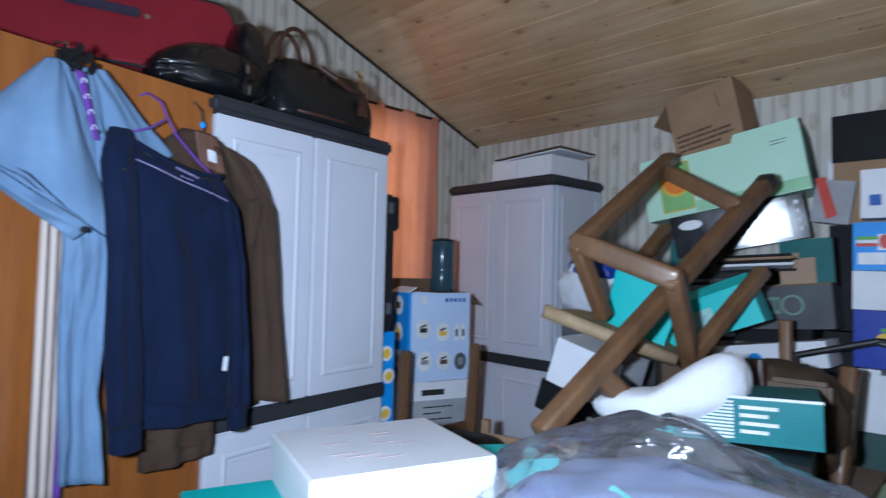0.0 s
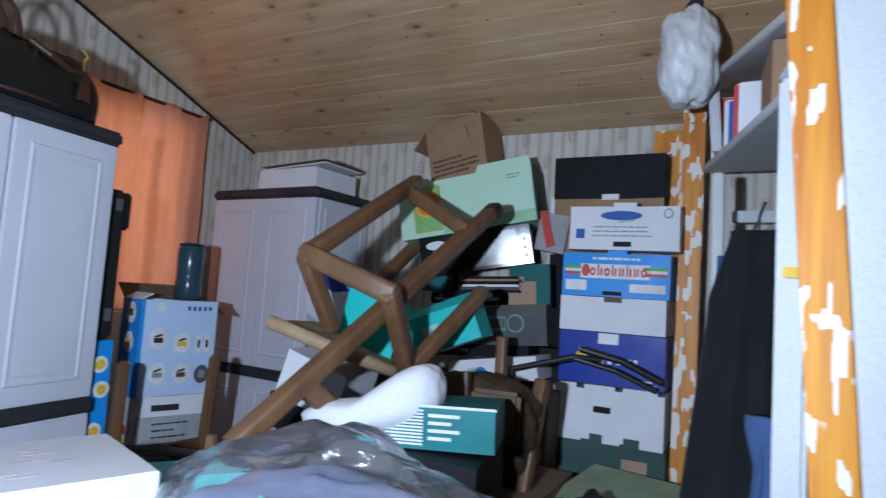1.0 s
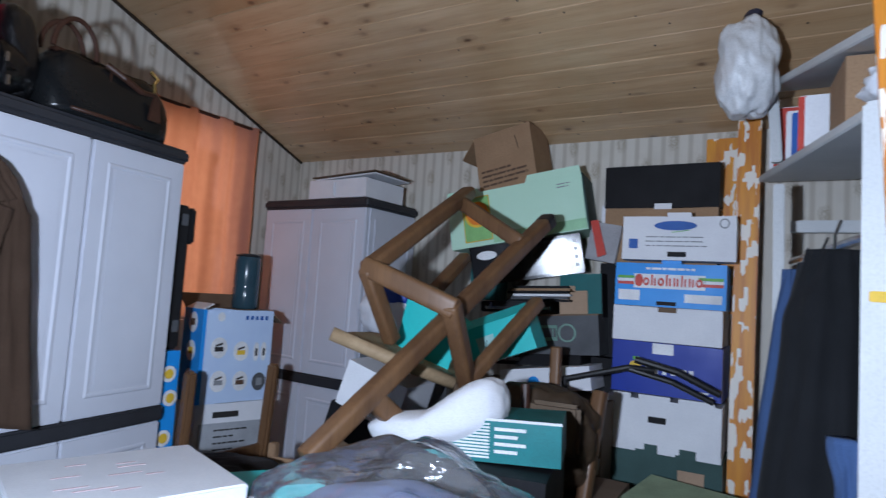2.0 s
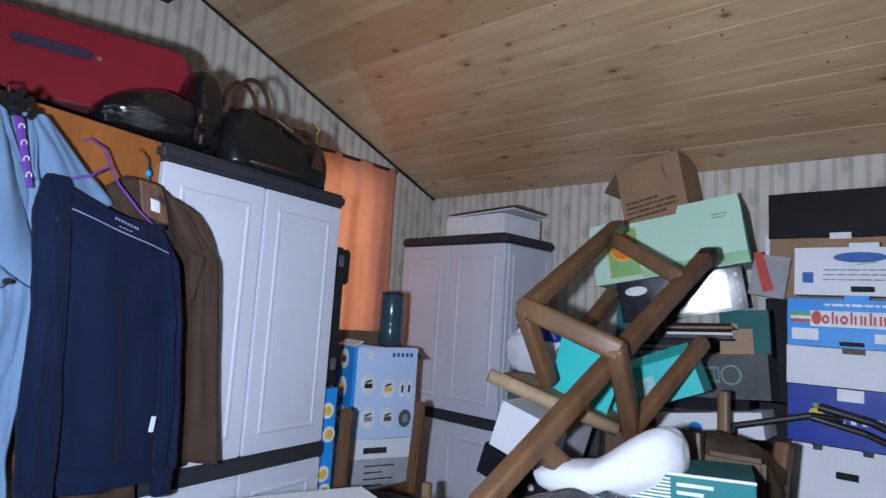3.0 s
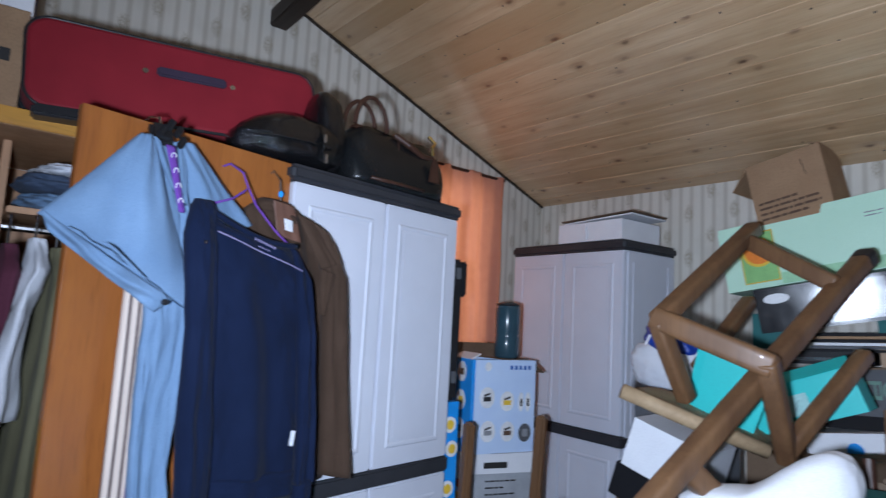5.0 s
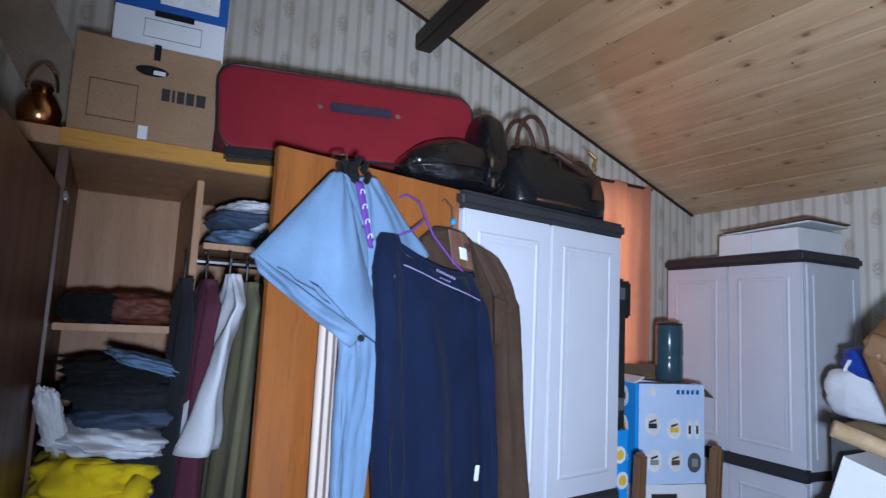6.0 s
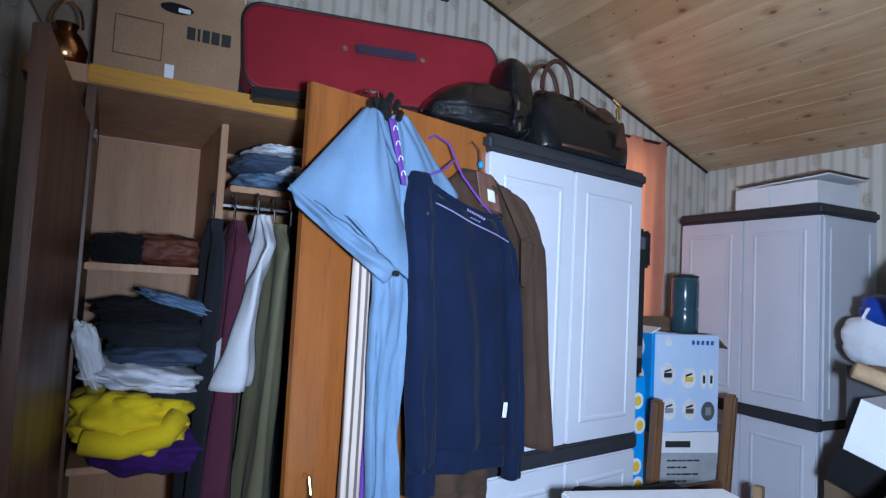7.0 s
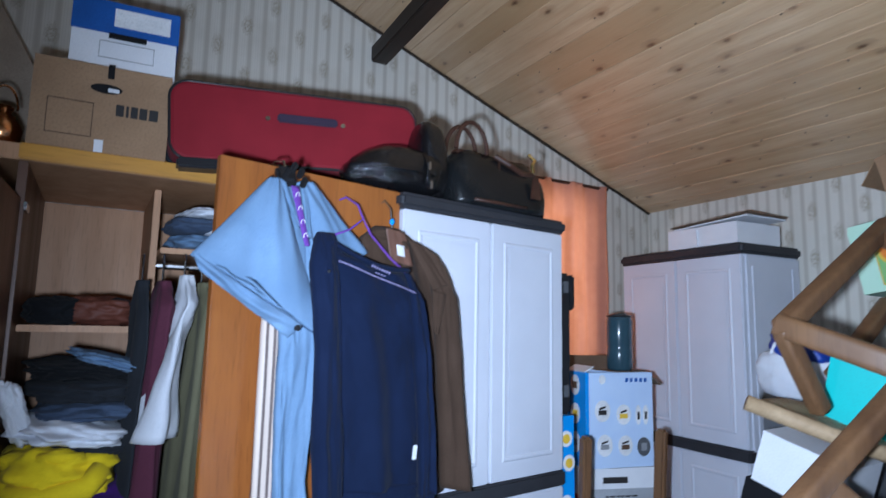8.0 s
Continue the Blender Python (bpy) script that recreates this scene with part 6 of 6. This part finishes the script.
part("top_tab", block(-0.04, 0.05, 0.0, 0.005, 0.157, 0.172, 0.002), WHITE_CARD, g5)
for o in (g0, g1, g2, g3, g4, g5):
    tagged(o, group=ST)
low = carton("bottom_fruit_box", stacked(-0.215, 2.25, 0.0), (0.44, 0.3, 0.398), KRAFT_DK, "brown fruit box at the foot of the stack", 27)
tagged(low, group=ST)
bk = thing("black_lid_box", pose(-0.275, 2.34, 1.37) @ Matrix.Diagonal((0.9, 0.6, 1.0, 1.0)), "brown box with a raised black lid behind the stack", "box")
part("carton", soft_box(0.46, 0.2, 0.215, seed=28), KRAFT, bk)
up = part("lid", soft_box(0.465, 0.2, 0.165, seed=29, amp=0.003), BLACK_CARD, bk, "black card lid")
up.matrix_basis = pose(0.0, -0.006, 0.216, 3, 0, 0)
part("lid_tear", plate(-0.02, 0.05, 0.21, 0.232, -0.012), WHITE_CARD, bk, "torn white paper at the lid")
part("side_paper", block(-0.25, -0.2315, 0.02, 0.16, 0.16, 0.23, 0.002), WHITE_CARD, bk)
rd = thing("red_folder", pose(-0.475, 2.31, 1.372, 0, 9, 0), "red and white card folder stuck beside the stack", "folder")
part("cover", block(-0.075, 0.045, 0.004, 0.12, 0, 0.15, 0.002), surface("pale_grey_folder", (0.36, 0.36, 0.38), rough=0.6), rd, "pale grey folder cover")
part("spine", prism([(-0.078, 0.15), (-0.05, 0.158), (0.008, 0.03), (-0.022, 0.012)], -0.006, 0.002), RED_INK, rd, "red spine strip")
# black blocks added for the dark gap between the piles; the upper one carries the folder
lw = carton("gap_filler", pose(-0.455, 2.385, 1.0, 0, 0, 0), (0.1, 0.13, 0.37), BLACK_CARD, "narrow black block added for the dark gap between the two piles", 30)
lw2 = carton("gap_filler_base", pose(-0.46, 2.33, 0.0, 0, 0, 0), (0.1, 0.18, 0.998), BLACK_CARD, "tall narrow black block added for the dark gap between the piles", 31)

# folded black stand in front of the stack, wooden posts of a stool
fs = thing("folding_stand", pose(-0.30, 2.12, 0.70), "thin black folding stand leaning on the fruit boxes", "stand")
part("arm", tube([(-0.24, 0.0, 0.225), (-0.02, 0.03, 0.29), (0.06, 0.06, 0.285)], 0.011), BLACK_PLASTIC, fs)
part("arm", tube([(0.0, 0.03, 0.32), (0.14, 0.05, 0.29), (0.27, 0.08, 0.23)], 0.012), BLACK_PLASTIC, fs)
part("arm", tube([(-0.02, 0.03, 0.285), (0.12, 0.05, 0.255), (0.25, 0.08, 0.2)], 0.010), BLACK_PLASTIC, fs)
part("pole", tube([(-0.24, 0.0, 0.235), (-0.23, 0.05, -0.69)], 0.012), BLACK_PLASTIC, fs)
st = thing("wooden_stool", pose(-0.42, 1.99, 0.0), "brown wooden stool with upright posts", "stool")
part("post", rod((0.06, -0.26, 0.45), (0.085, -0.13, 0.935), 0.042, 0.042), CHAIR, st, smooth=True)
part("post", rod((-0.118, 0.03, 0.45), (-0.122, 0.03, 1.045), 0.036, 0.036), CHAIR, st, smooth=True)
part("rail", rod((-0.12, 0.03, 0.62), (0.066, -0.22, 0.62), 0.03, 0.04), CHAIR, st, smooth=True)
part("seat", block(-0.2, 0.08, -0.28, 0.1, 0.43, 0.46, 0.01), CHAIR, st)
for x, y in ((-0.17, -0.24), (0.05, -0.25), (-0.17, 0.07), (0.05, 0.07)):
    part("leg", rod((x, y, 0), (x, y, 0.43), 0.035, 0.035), CHAIR, st, smooth=True)
lb2 = thing("leather_bag", pose(-0.52, 1.78, 0.62, 0, 0, 5), "dark brown leather bag slumped behind the pillow", "bag")
part("body", lump(0.40, 0.2, 0.32, 0.12, 2.4, 17, 2.6), surface("dark_brown_leather", (0.055, 0.035, 0.021), rough=0.5, bump=0.25), lb2, smooth=True)
part("pocket", block(0.02, 0.17, -0.118, -0.09, 0.14, 0.29, 0.012), surface("tan_pocket_leather", (0.12, 0.078, 0.045), rough=0.5, bump=0.2), lb2)
part("strap", tube([(0.0, -0.1, 0.33), (0.01, -0.118, 0.2), (0.02, -0.115, 0.08)], 0.014), BROWN_LEATHER, lb2)
part("buckle", block(0.06, 0.12, -0.124, -0.118, 0.19, 0.205, 0.002), GOLD, lb2)
bx = carton("floor_carton", pose(-0.53, 1.66, 0.0), (0.50, 0.40, 0.62), KRAFT_DK, "large brown carton under the leather bag", 33)

# ---- pillow, tray and things in front ----
pl = tagged(part("neck_pillow", lump(0.38, 0.20, 0.15, 0.05, 1.5, 3, 2.2, 40), FOAM, None, smooth=True), "white contoured foam pillow lying on a box", "pillow")
for v in pl.data.vertices:
    u = v.co.x / 0.2
    v.co.z *= 0.62 + 0.85 * max(0, u + 0.15) ** 1.1 + 0.10 * max(0, -u)
    v.co.y += 0.02 * u
pl.matrix_basis = pose(-0.61, 1.36, 0.805, -6, -9, 8)
ty = thing("teal_tray_box", pose(-0.435, 1.35, 0.80, 0, -2, 16), "teal packaging box with white stripes and print", "box")
part("box_body", soft_box(0.30, 0.22, 0.10, seed=41, amp=0.002), PETROL_CARD, ty)
tt = part("teal_face", block(-0.155, 0.15, -0.005, -0.0025, 0.0, 0.1, 0), surface("teal_print", (0.01, 0.2, 0.21), rough=0.4, bump=0.05), ty)
for i in range(11):
    part("white_stripe", plate(-0.135, -0.025, 0.01 + i * 0.008, 0.0145 + i * 0.008, -0.0052), WHITE_INK, ty)
for i in range(4):
    part("printed_line", plate(-0.012, 0.045 + 0.02 * (i % 2), 0.024 + i * 0.018, 0.032 + i * 0.018, -0.0052), WHITE_INK, ty)
part("end_panel", bar((-0.155, 0.0, 0.05), (-0.28, 0.10, 0.025), 0.004, 0.09, 0.001, taper=0.7), TEAL_CARD, ty, "folded turquoise end flap")
part("rim", block(-0.152, 0.152, -0.004, 0.0, 0.099, 0.106, 0.001), WHITE_CARD, ty)
bs = carton("tray_base_carton", pose(-0.515, 1.24, 0.0, 0, 0, 12), (0.46, 0.36, 0.795), BLACK_CARD, "black carton carrying the pillow and the tray", 43)
dk = thing("black_sack", pose(-0.14, 1.62, 0.0), "black plastic sack on the floor beside the boxes", "sack")
part("sack", lump(0.30, 0.40, 0.66, 0.16, 2.6, 23, 2.6), BLACK_CLOTH, dk, smooth=True)
gf = thing("green_folder", pose(-0.12, 1.95, 0.60, 9, 0, -14), "pale green folder lying on the clutter", "folder")
part("cover", block(-0.16, 0.16, -0.24, 0.18, 0, 0.012, 0.003), surface("sage_card", (0.28, 0.36, 0.22), rough=0.6), gf)
part("sticker", block(0.02, 0.09, -0.08, -0.03, 0.0125, 0.014, 0), ORANGE_INK, gf)
gs = carton("folder_carton", pose(-0.13, 1.80, 0.0, 0, 0, -10), (0.30, 0.30, 0.575), DGREEN_CARD, "dark green carton under the pale green folder", 45)

# white box on turquoise boxes, plastic-wrapped bundle
tk = thing("linen_chest", pose(-0.78, 0.82, 0.0, 0, 0, 17), "dark wooden chest under the boxes in front", "chest")
part("chest_body", block(-0.5, 0.72, -0.3, 0.34, 0, 0.50, 0.012), WARD_DARK, tk)
t1 = carton("turquoise_carton", pose(-0.915, 0.52, 0.502, 0, 0, 72), (0.42, 0.26, 0.198), TEAL_CARD, "turquoise carton under the white box", 51)
part("lid_flap", block(-0.212, 0.212, -0.006, 0.262, 0.176, 0.201, 0.003), TEAL_CARD, t1)
w1 = carton("white_gift_box", pose(-0.79, 0.645, 0.705, 0, 0, 72), (0.37, 0.33, 0.10), WHITE_CARD, "flat white box with faint red print on its lid", 52)
part("lid", block(-0.189, 0.189, -0.004, 0.334, 0.062, 0.104, 0.004), WHITE_CARD, w1, "white box lid")
rnd = random.Random(9)
for i in range(9):
    x, y = rnd.uniform(-0.12, 0.06), 0.07 + 0.024 * i
    part("faint_print", block(x, x + rnd.uniform(0.03, 0.08), y, y + 0.004, 0.1042, 0.1052, 0), surface("faint_red_print", (0.55, 0.4, 0.42), rough=0.6, bump=0) if i == 0 else bpy.data.materials["faint_red_print"], w1)
t2 = carton("turquoise_lid_box", pose(-0.86, 0.985, 0.502, 0, 0, 55), (0.30, 0.12, 0.235), TEAL_CARD, "small turquoise box beside the wrapped bundle", 53)


def wrapped_bundle():
    b = thing("wrapped_bundle", pose(-0.385, 0.90, 0.50, 0, 0, -8) @ Matrix.Diagonal((1.24, 1.08, 0.99, 1.0)), "blue folded bedding bundle wrapped in clear plastic film", "bundle")
    part("bedding", lump(0.56, 0.44, 0.33, 0.10, 2.0, 61, 2.5), BLUE_CLOTH, b, smooth=True)
    up = part("pale_bedding", lump(0.34, 0.40, 0.30, 0.10, 2.0, 63, 2.5), surface("indigo_bedding", (0.17, 0.19, 0.34), rough=0.8, bump=0.4), b, "indigo folded sheet", smooth=True)
    up.matrix_basis = pose(0.17, 0.03, 0.005)
    part("insert", bar((-0.06, -0.225, 0.16), (-0.0, -0.12, 0.325), 0.13, 0.006, 0.002), surface("aqua_insert_card", (0.12, 0.55, 0.47), rough=0.4), b, "aqua coloured insert card")
    bm = lump(0.66, 0.52, 0.385, 0.12, 2.4, 62, 2.3, 56)
    for v in bm.verts:
        n = noise.noise_vector(v.co * 16)
        v.co += n * 0.009 + noise.noise_vector(v.co * 45) * 0.003
        if v.co.z > 0.2:
            v.co.z += 0.05 * max(0, 1 - ((v.co.x + 0.13) / 0.15) ** 2) * max(0, (v.co.y + 0.05) / 0.2)
    f = part("film", bm, FILM, b, "crumpled clear plastic film", smooth=True)
    f.visible_shadow = False


wrapped_bundle()

# ---- shelves on the right ----


def shelf_front(y):
    return 0.305 - (y - 1.15) * 0.215


def shelf_unit():
    s = thing("shelf_unit", pose(0, 0, 0), "white painted shelf unit with peeling orange boards, full of things", "shelf")
    part("post", bar((0.142, 2.02, 1.0), (0.132, 2.02, 1.60), 0.036, 0.03, 0.004), WHITE_PAINT, s)
    part("post", bar((0.125, 2.03, 1.67), (0.105, 2.03, 1.94), 0.036, 0.03, 0.004), WHITE_PAINT, s)
    part("far_board", bar((0.02, 2.36, 0.0), (0.026, 2.36, 1.93), 0.076, 0.02, 0.003, up=(0, 1, 0)), ORANGE_BOARD, s, "orange board with scraps of white paper")
    part("far_panel", block(-0.135, -0.02, 2.485, 2.505, 1.2, 1.88, 0.003), ORANGE_BOARD, s)
    for zf, zn in ((1.66, 1.555), (1.975, 1.69)):
        sh = block(0, 0.5, 0, 1.15, 0, 0.022, 0.003)
        for v in sh.verts:
            y = 2.28 - v.co.y
            v.co = Vector((shelf_front(y) + v.co.x, y, zf + (zn - zf) * v.co.y / 1.13 + v.co.z))
        part("shelf_board", sh, WHITE_PAINT, s)
    part("back_panel", block(0.72, 0.74, 1.1, 2.4, 0, 1.93, 0.002), WHITE_PAINT, s)
    part("batten", block(0.16, 0.72, 2.30, 2.33, 1.49, 1.53, 0.003), WHITE_PAINT, s)
    part("near_post", bar((0.31, 1.16, 0.0), (0.306, 1.15, 1.565), 0.05, 0.05, 0.006), WHITE_PAINT, s)
    part("near_panel", block(0.335, 0.72, 1.14, 1.16, 0, 1.56, 0.003), WHITE_PAINT, s)
    part("near_board", bar((0.405, 1.0, 0.0), (0.283, 1.0, 2.05), 0.058, 0.02, 0.003, up=(0, 1, 0)), ORANGE_BOARD, s, "orange board with scraps of white paper")
    wd = block(0.0, 0.5, 0.99, 1.008, 0, 2.05, 0.003)
    for v in wd.verts:
        v.co.x += 0.436 - v.co.z * 0.0595
    part("white_panel", wd, WHITE_PAINT, s, "plain white side panel")
    part("hanging_rail", tube([(0.37, 1.18, 1.38), (0.17, 2.2, 1.38)], 0.012), CHROME, s)
    part("yellow_tag", block(0.285, 0.335, 1.10, 1.112, 1.235, 1.252, 0.002), YELLOW_INK, s, "yellow paper tag")
    return s


shelf_unit()


def shelf_coat(name, x, y, z0, z1, hw, hd, mat, label, seed):
    g = thing(name, pose(x, y, z0), label, "coat", "clothes under the shelf")
    h = z1 - z0
    part("body", drape([((0, 0, h), 0.05, 0.03), ((-0.01, 0, h * 0.85), hw * 0.75, hd * 0.8), ((-0.03, 0, h * 0.4), hw, hd), ((-0.06, 0.0, 0), hw * 1.1, hd)], (1, 0.1, 0), (-0.1, 1, 0), 4, 0.012, seed), mat, g, smooth=True)
    part("hanger_hook", tube([(0, 0, h - 0.02), (0.0, 0, h + 0.03), (0.01, 0, h + 0.06)], 0.003, 8), CHROME, g)


shelf_coat("black_coat", 0.25, 1.37, 0.35, 1.34, 0.105, 0.09, BLACK_CLOTH, "long black coat hanging under the shelf", 71)
shelf_coat("dark_coat", 0.235, 1.58, 0.4, 1.33, 0.085, 0.08, CHARCOAL, "charcoal coat hanging under the shelf", 72)
shelf_coat("blue_jeans", 0.20, 1.82, 0.5, 1.33, 0.075, 0.06, JEANS, "blue jeans hanging under the shelf", 73)
shelf_coat("blue_trousers", 0.285, 1.24, 0.3, 1.0, 0.03, 0.03, JEANS, "blue denim trousers hanging by the white post", 74)

rnd = random.Random(12)
for i, (y, w, h, mt, lab) in enumerate(((2.16, 0.05, 0.2, WHITE_CARD, "white ring binder on the shelf"), (2.10, 0.03, 0.19, RED_INK, "red book standing on the shelf"), (1.93, 0.04, 0.14, WHITE_CARD, "white paperback on the shelf"), (1.86, 0.05, 0.12, BLUE_INK, "blue paperback on the shelf"), (1.79, 0.035, 0.15, RED_INK, "thin red book on the shelf"), (1.72, 0.06, 0.13, WHITE_CARD, "white magazine file on the shelf"))):
    bo = thing("book", pose(shelf_front(y) + 0.012, y, 1.684 - (2.28 - y) * 0.093, 0, 0, 0), lab, "book", "books on the shelf")
    part("cover", block(0.0, 0.16, -w / 2, w / 2, 0, h, 0.003), mt, bo)
    part("pages", block(0.004, 0.155, -w / 2 + 0.004, w / 2 - 0.004, h, h + 0.002, 0), WHITE_INK, bo)
kx = carton("shelf_carton", pose(shelf_front(1.52) + 0.03, 1.52, 1.613, 0, 0, -84), (0.2, 0.2, 0.14), KRAFT, "brown carton on the shelf", 81)
tagged(part("cloth_bundle", lump(0.16, 0.2, 0.09, 0.2, 2.5, 82, 2.4), WHITE_CLOTH, None, smooth=True), "white cloth bundle lying on the shelf", "cloth").matrix_basis = pose(0.37, 1.30, 1.595)
pb = thing("plastic_bag", pose(0.04, 1.96, 1.80, 0, 0, 10), "white plastic bag hanging from the upper shelf", "bag")
part("bag_body", lump(0.17, 0.2, 0.30, 0.16, 2.2, 83, 2.6), surface("thin_white_plastic", (0.74, 0.76, 0.78), rough=0.35, bump=0.25, dist=0.004), pb, smooth=True)
part("bag_neck", tube([(0, 0, 0.27), (0.01, 0, 0.31), (0.02, 0.0, 0.335)], 0.024), surface("dark_bag_knot", (0.03, 0.03, 0.05), rough=0.5), pb, "dark knotted neck")

# dark blanket heaped on the low things before the cabinets
bl = tagged(part("dark_blanket", lump(0.62, 0.36, 0.20, 0.18, 2.6, 91, 2.6), cloth("dark_brown_blanket", (0.014, 0.011, 0.010)), None, smooth=True), "dark blanket heaped in front of the cabinets", "blanket")
bl.matrix_basis = pose(-1.30, 1.10, 0.49, 0, 0, 50)
bc = carton("blanket_carton", pose(-1.29, 0.96, 0.0, 0, 0, 10), (0.30, 0.30, 0.49), KRAFT_DK, "low brown carton under the dark blanket", 92)
